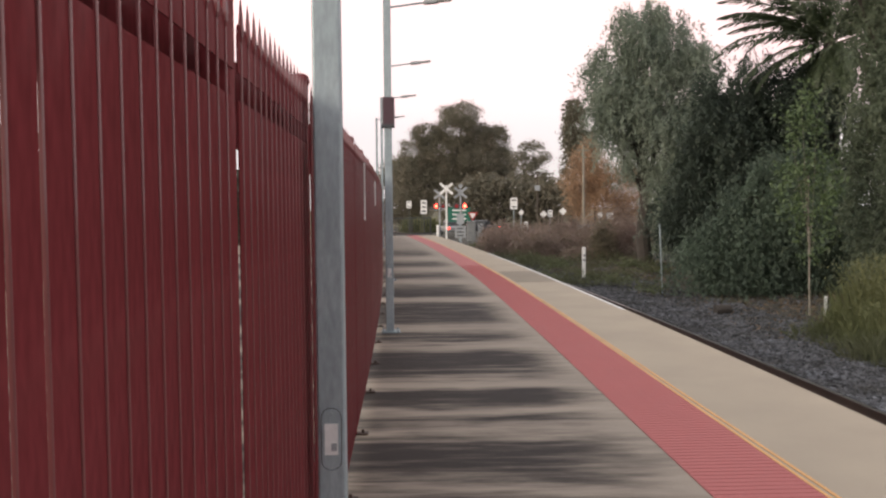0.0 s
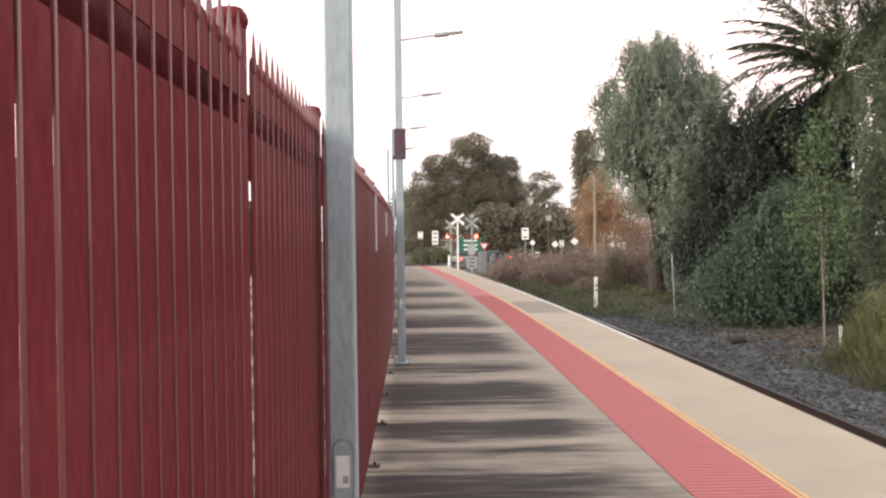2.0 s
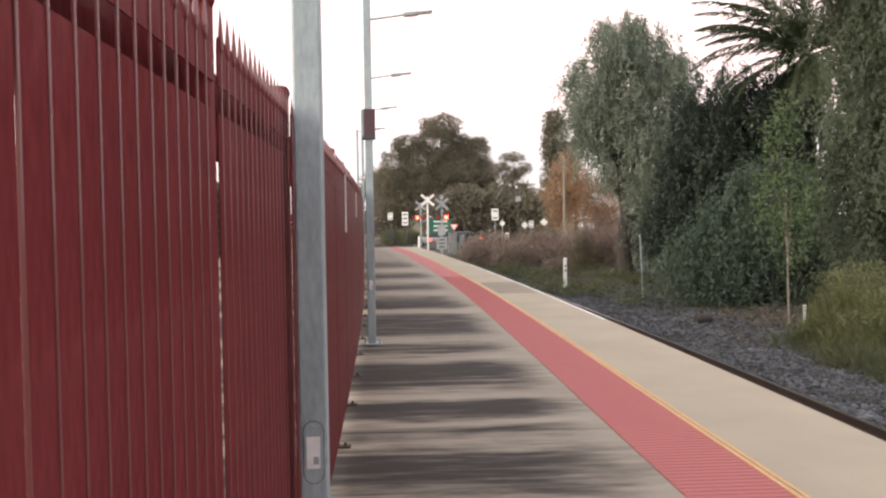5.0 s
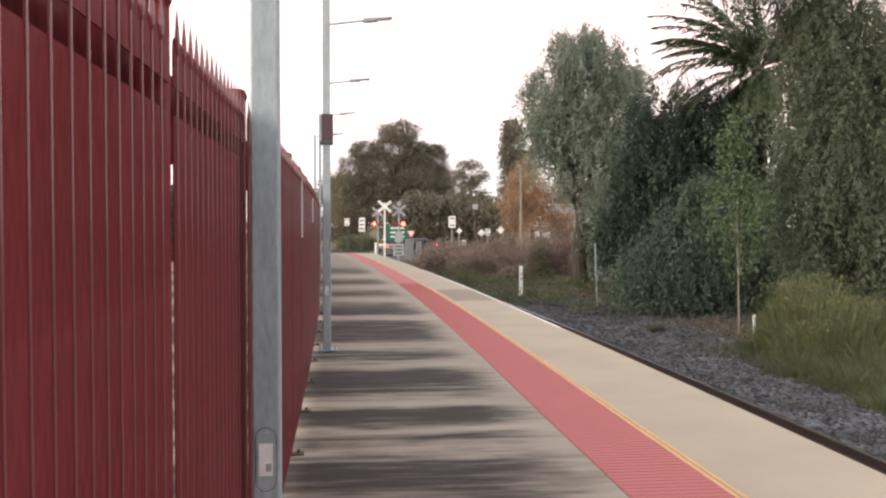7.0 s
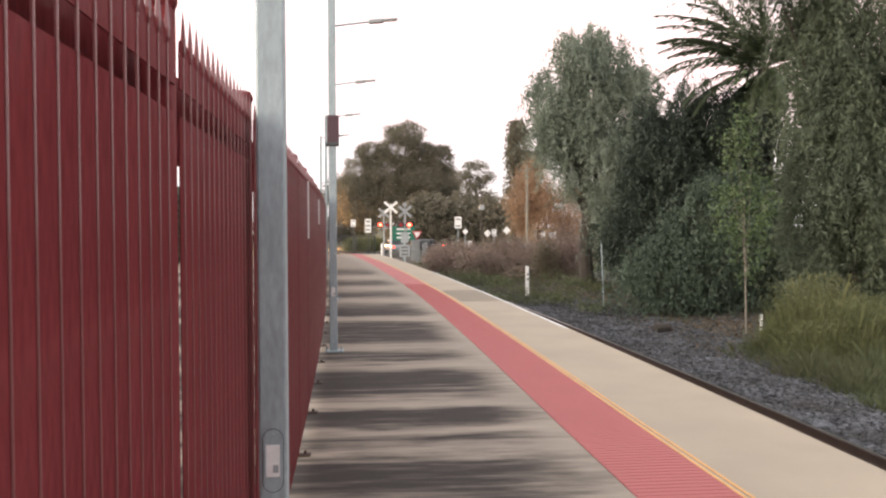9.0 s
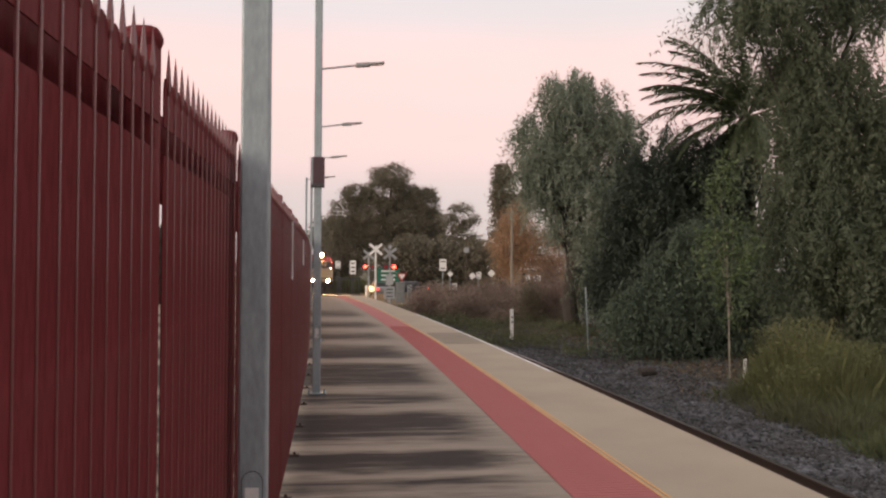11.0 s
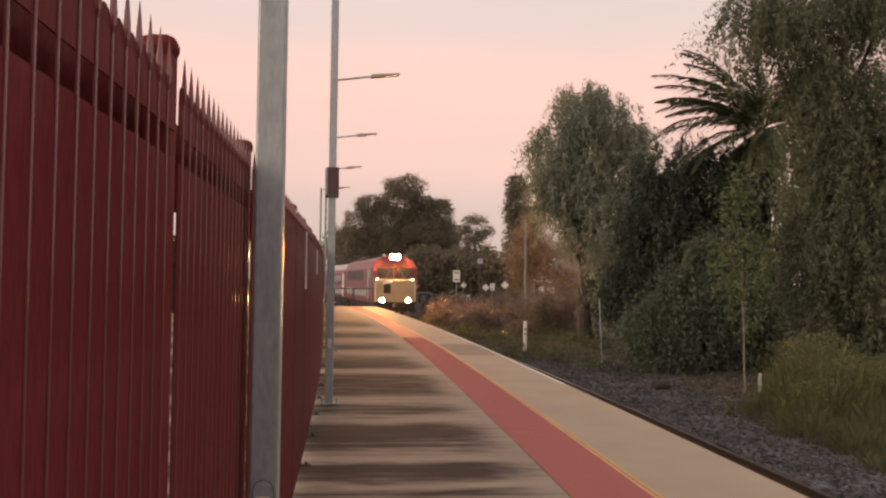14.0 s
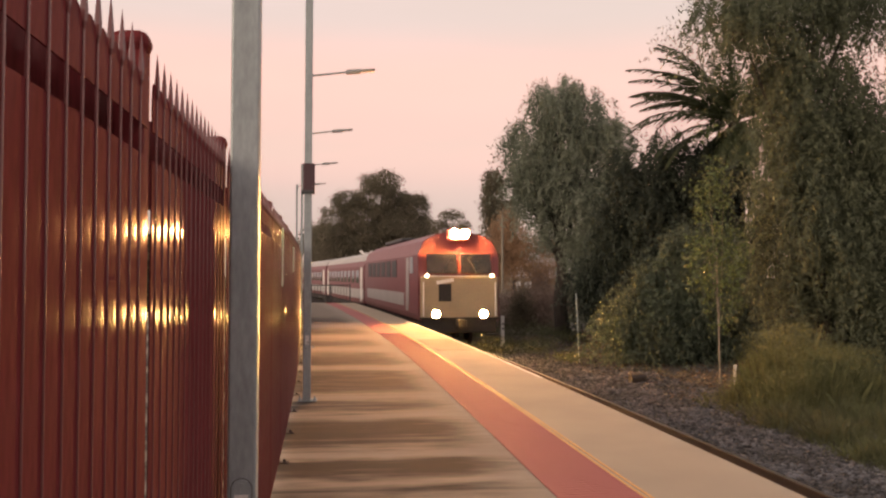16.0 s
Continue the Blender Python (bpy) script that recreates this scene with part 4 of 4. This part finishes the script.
crossbuck(1.40, 70, 4.18, "white level crossing mast with crossed boards")
crossbuck(2.56, 70.5, 3.86, "grey level crossing signal with a bell and red lamps", lamps=2.78, material=M_GREYBOX, bell=True, lit=1)
crossbuck(1.02, 84, 3.96, "farther grey level crossing signal with crossed boards", lamps=2.82, material=M_GREYBOX, lit=-1)
wp = thing("marker_post", Matrix.Translation((0.85, 84, LOW)), "short white bollard beside the crossing", "post")
part("post", rodded((0, 0, -0.3), (0, 0, 1.0), 0.15, 0.14, 12), M_WHITE, wp)
M_CAB = mat("weathered_cabinet_paint", (0.19, 0.20, 0.20), 0.6, 0.2, 3, 0, 40)
cab = thing("relay_cabinet", Matrix.Translation((3.28, 68.0, LOW)), "grey steel relay cabinet beside the crossing", "cabinet")
part("body", boxed(0, 0, 0.75, 0.66, 0.8, 1.5, 0.03), M_CAB, cab)
part("door", boxed(0, -0.405, 0.75, 0.5, 0.02, 1.3, 0.01), M_CAB, cab)
part("roof", boxed(0, 0, 1.53, 0.76, 0.9, 0.07, 0.02), M_CAB, cab)


def board(x, y, z, w, h, label, material=M_WHITE, turn=0, group="", foot=LOW, bars=0, bar_material=M_DARK, post=M_GALV):
    t = thing("sign", Matrix.Translation((x, y, foot)), label, "sign", group)
    part("post", rodded((0, 0, -0.4), (0, 0, z - foot + (h if turn else h / 2)), 0.035), post, t)
    p = part("panel", boxed(0, -0.06, 0, w, 0.012, h, 0.003, Matrix.Translation((0, 0, z - foot)) @ Matrix.Rotation(radians(turn), 4, "Y")), material, t)
    for i in range(bars):
        part("text_bar", boxed(0, -0.07, h * (0.30 - 0.6 * i / max(1, bars - 1)), w * 0.62, 0.004, h * 0.10, 0, Matrix.Translation((0, 0, z - foot))), bar_material, p, "unreadable line of lettering")
    return t


board(2.62, 76, 1.05, 1.95, 1.25, "green road direction sign with pale lettering beyond the crossing", M_GREEN, bars=3, bar_material=M_WHITE)
board(2.50, 69.6, -0.30, 0.86, 0.95, "grey lettered crossing notice below the signal lamps", M_GREYBOX, bars=3)
board(2.52, 70.1, 0.75, 0.62, 0.85, "narrow grey backing board on the crossing signal", M_GREYBOX)
board(-0.42, 70, 1.72, 0.5, 1.1, "white rectangular sign on the fence past the platform", bars=3, post=M_DARK)
board(-1.7, 74, 1.95, 0.42, 0.6, "small white sign beyond the platform end", bars=2, post=M_DARK)
board(6.24, 64, 1.92, 0.52, 0.85, "white rectangular trackside sign", bars=2)
board(6.9, 62, 0.22, 0.3, 0.75, "narrow white trackside notice", bars=2)
board(6.78, 64, 1.25, 0.32, 0.32, "back of a small diamond road sign", turn=45)
board(8.44, 64, 1.11, 0.40, 0.40, "pale diamond road sign", turn=45, post=M_SLEEPER)
board(8.94, 64.2, 1.15, 0.36, 0.52, "small white road sign", bars=2)
board(9.86, 64, 1.31, 0.42, 0.42, "pale diamond road sign beside the road", turn=45, post=M_SLEEPER)
board(12.6, 64, 0.98, 0.32, 0.45, "small white road sign by the trees", bars=2)
board(13.3, 64, 0.95, 0.55, 0.45, "wide pale road sign by the trees", bars=2)



def car(x, y, turn, paint, label):
    t = thing("car", Matrix.Translation((x, y, LOW)) @ Matrix.Rotation(radians(turn), 4, "Z"), label, "car", "cars at the crossing")
    bm = boxed(0, 0, 0.62, 1.75, 4.3, 0.55, 0.12)
    box(bm, 0, 0.1, 1.12, 1.45, 2.2, 0.55, 0.18)
    part("body", bm, paint, t)
    part("rear_window", boxed(0, -1.02, 1.14, 1.2, 0.06, 0.34, 0.02), M_DARK, t)
    for s in (-1, 1):
        part("side_window", boxed(s * 0.725, 0.1, 1.14, 0.03, 1.8, 0.34, 0.01), M_DARK, t)
        part("tail_light", boxed(s * 0.68, -2.15, 0.72, 0.30, 0.04, 0.16, 0.01), M_TAIL, t, "lit red tail light")
        for w in (-1.35, 1.35):
            part("wheel", rodded((s * 0.72, w, 0.31), (s * 0.88, w, 0.31), 0.31, sides=18), M_DARK, t)
    return t


M_SIGNRED = mat("red_sign_paint", (0.45, 0.03, 0.03), 0.5, 0.05)
M_TAIL = glow("car_tail_light", (1.0, 0.05, 0.03), 6)
car(2.2, 84, 8, mat("silver_car_paint", (0.30, 0.31, 0.32), 0.35, 0.05, metal=0.5), "silver car waiting beyond the crossing with tail lights lit")
car(4.9, 86, 75, mat("dark_car_paint", (0.03, 0.032, 0.036), 0.3, 0.05), "dark car on the road beyond the crossing")
tagged(part("road", boxed(3.5, 79.5, LOW - 0.28, 60, 7.5, 0.05, 0, Matrix.Translation((3.5, 79.5, 0)) @ Matrix.Rotation(radians(4), 4, "Z") @ Matrix.Translation((-3.5, -79.5, 0))), M_ASPHALT), "grey asphalt road across the railway", "road", kind="structure")

gw = thing("give_way_sign", Matrix.Translation((3.55, 70.8, LOW)), "white triangular give way sign with a red border", "sign")
part("post", rodded((0, 0, -0.3), (0, 0, 2.3), 0.035), M_GALV, gw)
for q, dy, paint, nm in ((0.48, 0.0, M_SIGNRED, "border"), (0.32, -0.012, M_WHITE, "face")):
    tri = bmesh.new()
    rod(tri, (0, -0.06 + dy, 2.02), (0, -0.07 + dy, 2.02), q, sides=3)
    lowest = min(v.co.z for v in tri.verts)
    if abs(lowest - (2.02 - q)) > 0.02:
        bmesh.ops.rotate(tri, verts=tri.verts, cent=(0, 0, 2.02), matrix=Matrix.Rotation(math.pi, 3, "Y"))
    part(nm, tri, paint, gw)

# striped hazard board
hz = thing("hazard_board", Matrix.Translation((3.98, 67.5, LOW)), "black and white striped hazard board at the crossing", "sign")
part("post", rodded((0, 0, -0.3), (0, 0, 1.2), 0.035), M_GALV, hz)
hp = part("panel", boxed(0, -0.05, 0.9, 0.36, 0.012, 0.95, 0.003), M_GREYBOX, hz)
for i in range(4):
    part("stripe", boxed(0, -0.06, 0, 0.34, 0.006, 0.11, 0, Matrix.Translation((0, 0, 0.55 + 0.23 * i)) @ Matrix.Rotation(radians(30), 4, "Y")), M_DARK, hp)

# track markers
mk = thing("marker_post", Matrix.Translation((5.99, 33.6, LOW - 0.3)), "white-painted timber trackside marker post with dark marks", "post")
part("post", boxed(0, 0, 0.68, 0.13, 0.10, 1.36, 0.012), M_WHITE, mk)
for z in (1.05, 0.86):
    part("dark_plate", boxed(0.01, -0.054, z, 0.07, 0.008, 0.07), M_DARK, mk)
st = thing("stake", Matrix.Translation((7.55, 28.0, LOW - 0.2)), "thin pale steel stake leaning beside the track", "stake")
part("shaft", rodded((0, 0, -0.2), (-0.10, 0, 2.25), 0.022), M_GALV, st)
for px, py, ph in ((9.85, 21.4, 0.55),):
    sk = thing("stake", Matrix.Translation((px, py, LOW - 0.2)), "short pale stake beside the young tree", "stake")
    part("shaft", boxed(0, 0, ph / 2, 0.07, 0.05, ph, 0.01), M_WHITE, sk)
stp = thing("stump", Matrix.Translation((7.75, 22.8, LOW - 0.27)), "small dark stump on the verge", "stump")
part("log", rodded((-0.20, 0, 0.13), (0.22, 0.04, 0.16), 0.15, 0.11, 9), M_BARK, stp)
for k, (px, py, ph) in enumerate(((5.4, 60, 1.3), (5.9, 56, 1.0), (6.9, 52, 1.3))):
    fp = thing("old_fence_post", Matrix.Translation((px, py, LOW - 0.2)), "weathered grey timber post in the scrub", "post", "old fence posts")
    part("post", rodded((0, 0, -0.2), (0.03, 0, ph), 0.09, 0.08, 8), M_SLEEPER, fp)

# poles behind the trees
pw = thing("power_pole", Matrix.Translation((11.75, 66, LOW)), "pale timber power pole with a street light", "pole")
part("pole", rodded((0, 0, -0.5), (0, 0, 7.3), 0.11, 0.08, 10), M_PALE_BARK, pw)
part("crossarm", boxed(0, 0, 6.9, 1.0, 0.09, 0.09, 0.01), M_PALE_BARK, pw)
sp = thing("signal_pole", Matrix.Translation((10.6, 85, LOW)), "slim grey pole with a small box beyond the road", "pole")
part("pole", rodded((0, 0, -0.5), (0, 0, 6.2), 0.06, 0.05, 8), M_SLEEPER, sp)
# head added at the place of a lens flare ghost; no lamp known here
part("added_pole_head", boxed(0.35, -0.1, 6.2, 0.85, 0.3, 0.16, 0.03), M_WHITE, sp, "pale block added at the pole top")
part("box", boxed(0, -0.1, 4.5, 0.5, 0.3, 0.5, 0.02), M_GREYBOX, sp)


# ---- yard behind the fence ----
# the hedge reuses the leaf colour that was darkened for shade
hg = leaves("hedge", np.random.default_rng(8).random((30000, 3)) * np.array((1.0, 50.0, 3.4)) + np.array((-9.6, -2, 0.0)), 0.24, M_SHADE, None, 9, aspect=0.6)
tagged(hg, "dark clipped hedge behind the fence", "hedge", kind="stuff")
yard = tagged(part("yard_paving", boxed(-9.0, 20, -0.02, 8.5, 60, 0.03), M_EDGE), "pale paving behind the fence", "paving", kind="structure")

# railing across the platform's end
eg = thing("end_railing", Matrix.Translation((-1.05, 51.7, 0.0)), "dark metal railing across the platform end", "railing")
for k in range(14):
    part("bar", rodded((-1.10 + 0.17 * k, 0, 0.04), (-1.10 + 0.17 * k, 0, 1.05), 0.019, sides=6), M_DARK, eg)
for z in (0.12, 1.05):
    part("rail_bar", boxed(0, 0, z, 2.3, 0.05, 0.06, 0.006), M_DARK, eg)
for x in (-1.13, 0.0, 1.13):
    part("post", boxed(x, 0, 0.55, 0.07, 0.07, 1.14, 0.006), M_DARK, eg)

# ---- the train ----
M_LOCO = mat("loco_grey_paint", (0.34, 0.33, 0.33), 0.45, 0.12, 1.2, 0, 30)
M_LOCORED = mat("loco_red_paint", (0.17, 0.045, 0.055), 0.45, 0.12, 1.2, 0, 30)
M_YELFRONT = mat("loco_cream_paint", (0.36, 0.29, 0.19), 0.45, 0.12, 1.2, 0, 30)
M_UNDER = mat("underframe_black", (0.03, 0.028, 0.026), 0.8, 0.3, 3, 0, 20)
M_GLASS = mat("dark_train_glass", (0.012, 0.014, 0.016), 0.08, 0.05, 2, 0, 20)
M_ROOF = mat("grey_train_roof", (0.42, 0.41, 0.40), 0.6, 0.15, 1.0, 0, 20)
M_HEAD = glow("headlight_glow", (1.0, 0.47, 0.18), 14000)
M_DITCH = glow("ditch_light_glow", (1.0, 0.58, 0.20), 9000)
M_MARK = glow("marker_light_glow", (1.0, 0.85, 0.6), 25)
M_TRAIN_SILVER = mat("coach_silver", (0.45, 0.45, 0.45), 0.35, 0.1, 1.2, 0, 30, metal=0.4)


def body_bm(section, y0, y1, nose=0.0):
    """A coach body: the half section (x, z) mirrored and drawn out from y0 to y1; nose: how far the top leans back at the front."""
    ring = section + [(-x, z) for x, z in reversed(section)]
    zs = [z for _, z in ring]
    lo, hi = min(zs), max(zs)
    bm = bmesh.new()
    rings = [[bm.verts.new((x, y + (nose * max(0, (z - 2.5) / (hi - 2.5)) if y == y0 else 0), z)) for x, z in ring] for y in (y0, y1)]
    n = len(ring)
    for i in range(n):
        bm.faces.new((rings[0][i], rings[0][(i + 1) % n], rings[1][(i + 1) % n], rings[1][i]))
    bm.faces.new(rings[0][::-1])
    bm.faces.new(rings[1])
    bmesh.ops.recalc_face_normals(bm, faces=bm.faces)
    return bm


def bogie(parent, y):
    bg = part("bogie", box(box(boxed(-1.05, y, 0.62, 0.12, 3.0, 0.34, 0.03), 1.05, y, 0.62, 0.12, 3.0, 0.34, 0.03), 0, y, 0.7, 2.0, 0.5, 0.3, 0.03), M_UNDER, parent, "black sprung bogie frame")
    for dy in (-1.2, 1.2):
        for s in (-1, 1):
            part("wheel", rodded((s * 0.74, y + dy, 0.48), (s * 0.88, y + dy, 0.48), 0.48, sides=24), M_RAIL, bg)


# tube added round a lens so its glow stays off the front panel
def hood(parent, x, y, z, r, length):
    bm = bmesh.new()
    for q in (r, r + 0.02):
        bmesh.ops.create_cone(bm, cap_ends=False, segments=20, radius1=q, radius2=q, depth=length, matrix=Matrix.Translation((x, y - length / 2, z)) @ Matrix.Rotation(math.pi / 2, 4, "X"))
    return part("lamp_baffle", bm, M_UNDER, parent, "dark tube added to keep lamp glow off the front")


def locomotive():
    t = thing("locomotive", Matrix(), "diesel locomotive in dull red, grey and cream with blazing headlights", "locomotive")
    L = 18.6
    sec = [(0.0, 1.05), (1.42, 1.05), (1.46, 1.25), (1.46, 3.35), (1.25, 3.85), (0.75, 4.12), (0.0, 4.2)]
    part("body", body_bm(sec, -L / 2, L / 2, 0.35), M_LOCORED, t)
    f = -L / 2
    part("front_panel", boxed(0, f - 0.02, 1.85, 2.80, 0.05, 1.45, 0.02), M_YELFRONT, t, "dull cream front panel")
    part("front_skirt", boxed(0, f + 0.1, 0.85, 2.7, 0.3, 0.5, 0.04), M_UNDER, t)
    for s in (-1, 1):
        wsc = part("windscreen", boxed(s * 0.62, 0, 0, 1.10, 0.03, 0.72, 0.02, Matrix.Translation((0, f + 0.075, 3.05)) @ Matrix.Rotation(radians(-11.5), 4, "X")), M_GLASS, t, "dark raked windscreen")
        part("wiper", rodded((s * 0.62, f - 0.03, 2.72), (s * 0.35, f + 0.03, 3.2), 0.012), M_DARK, wsc)
        part("ditch_light", rodded((s * 0.86, f - 0.02, 1.27), (s * 0.86, f - 0.10, 1.27), 0.13, sides=20), M_DITCH, t, "bright lower headlight")
        hood(t, s * 0.86, f - 0.04, 1.27, 0.14, 0.16)
        part("marker_light", rodded((s * 1.17, f - 0.02, 2.62), (s * 1.17, f - 0.08, 2.62), 0.06, sides=14), M_MARK, t, "small lit marker light")
        part("side_window", boxed(s * 1.465, f + 1.6, 3.0, 0.02, 0.8, 0.6, 0.005), M_GLASS, t)
        part("cab_door", boxed(s * 1.465, f + 2.6, 2.3, 0.02, 0.65, 2.0, 0.005), M_LOCO, t)
        part("side_stripe", boxed(s * 1.466, 1.0, 1.7, 0.015, L - 5, 0.5), M_LOCO, t, "grey band along the side")
        for i in range(6):
            part("grille", boxed(s * 1.466, -3 + 1.9 * i, 2.9, 0.03, 1.4, 0.7, 0.01), M_DARK, t)
        part("handrail", rodded((s * 1.30, f - 0.10, 1.2), (s * 1.30, f - 0.10, 2.4), 0.02), M_WHITE, t)
        part("buffer_step", boxed(s * 1.15, f - 0.12, 0.55, 0.4, 0.3, 0.06, 0.01), M_UNDER, t)
    case = part("headlight_case", boxed(0, f + 0.25, 4.08, 0.80, 0.4, 0.42, 0.06), M_LOCORED, t)
    for s in (-1, 1):
        part("headlight", rodded((s * 0.17, f + 0.05, 4.1), (s * 0.17, f - 0.0, 4.1), 0.155, sides=24), M_HEAD, case, "blazing twin headlight lens")
        hood(case, s * 0.17, f + 0.02, 4.1, 0.162, 0.14)
    nose = part("nose_hatch", boxed(-0.52, f - 0.05, 2.02, 0.46, 0.02, 0.62, 0.01), M_UNDER, t, "dark recessed hatch in the front panel")
    part("number_board", boxed(0, 0, 0, 0.62, 0.02, 0.12, 0.005, Matrix.Translation((-0.52, f - 0.066, 2.42)) @ Matrix.Rotation(radians(-10), 4, "Y")), M_WHITE, nose, "white board over the hatch")
    part("front_step", boxed(0, f - 0.06, 1.12, 2.86, 0.10, 0.06, 0.01), M_UNDER, t, "dark sill under the front panel")
    part("front_rail", rodded((-1.2, f - 0.10, 2.60), (1.2, f - 0.10, 2.60), 0.018), M_WHITE, t)
    part("coupler", boxed(0, f - 0.35, 0.95, 0.28, 0.7, 0.3, 0.04), M_UNDER, t)
    part("roof_fan", boxed(0, 2.5, 4.24, 1.6, 6.0, 0.16, 0.05), M_DARK, t)
    part("underframe", boxed(0, 0, 0.95, 2.6, L - 0.6, 0.28, 0.02), M_UNDER, t)
    part("fuel_tank", boxed(0, 0, 0.62, 2.5, 4.4, 0.6, 0.08), M_UNDER, t)
    bogie(t, f + 3.4), bogie(t, -f - 3.4)
    return t


def coach():
    t = thing("passenger_coach", Matrix(), "red and silver passenger coach with dark windows behind the locomotive", "railway coach", "coaches of the train")
    L = 22.8
    sec = [(0.0, 1.0), (1.40, 1.0), (1.45, 1.2), (1.45, 3.15), (1.38, 3.45)]
    part("body", body_bm(sec, -L / 2, L / 2), M_LOCORED, t)
    part("roof", body_bm([(0.0, 3.3), (1.39, 3.42), (1.2, 3.75), (0.7, 3.98), (0.0, 4.05)], -L / 2 - 0.02, L / 2 + 0.02), M_ROOF, t, "pale grey ribbed roof")
    part("underframe", boxed(0, 0, 0.85, 2.5, L - 1, 0.4, 0.02), M_UNDER, t)
    for s in (-1, 1):
        part("side_stripe", boxed(s * 1.452, 0, 1.55, 0.012, L - 0.4, 0.55), M_TRAIN_SILVER, t, "silver band under the windows")
        for i in range(9):
            part("window", boxed(s * 1.455, -8.4 + 2.1 * i, 2.55, 0.014, 1.35, 0.75, 0.004), M_GLASS, t)
        for y in (-10.2, 10.2):
            part("door", boxed(s * 1.455, y, 2.1, 0.016, 0.8, 2.0, 0.004), M_WHITE, t, "white coach door")
    part("gangway", boxed(0, -L / 2 - 0.2, 2.2, 1.0, 0.4, 2.1, 0.05), M_UNDER, t)
    bogie(t, -L / 2 + 3), bogie(t, L / 2 - 3)
    return t


loco = locomotive()
coaches = [coach()]
for _ in range(3):
    coaches.append(copy_thing(coaches[0], Matrix()))

FRONT_AT_END, SPEED = 30.4, 13.15


def ride(middle):
    """Rows for a vehicle whose middle is that far behind the train's front."""
    rows = []
    for t in range(17):
        px, py, h = on_line(FRONT_AT_END + SPEED * (16 - t) + middle, TRACK)
        rows.append((float(t), Matrix.Translation((px, py, LOW)) @ Matrix.Rotation(h, 4, "Z")))
    return rows


def motions():
    walk(loco, ride(9.3))
    for i, c in enumerate(coaches):
        walk(c, ride(19.2 + 11.4 + 23.4 * i))


motions()
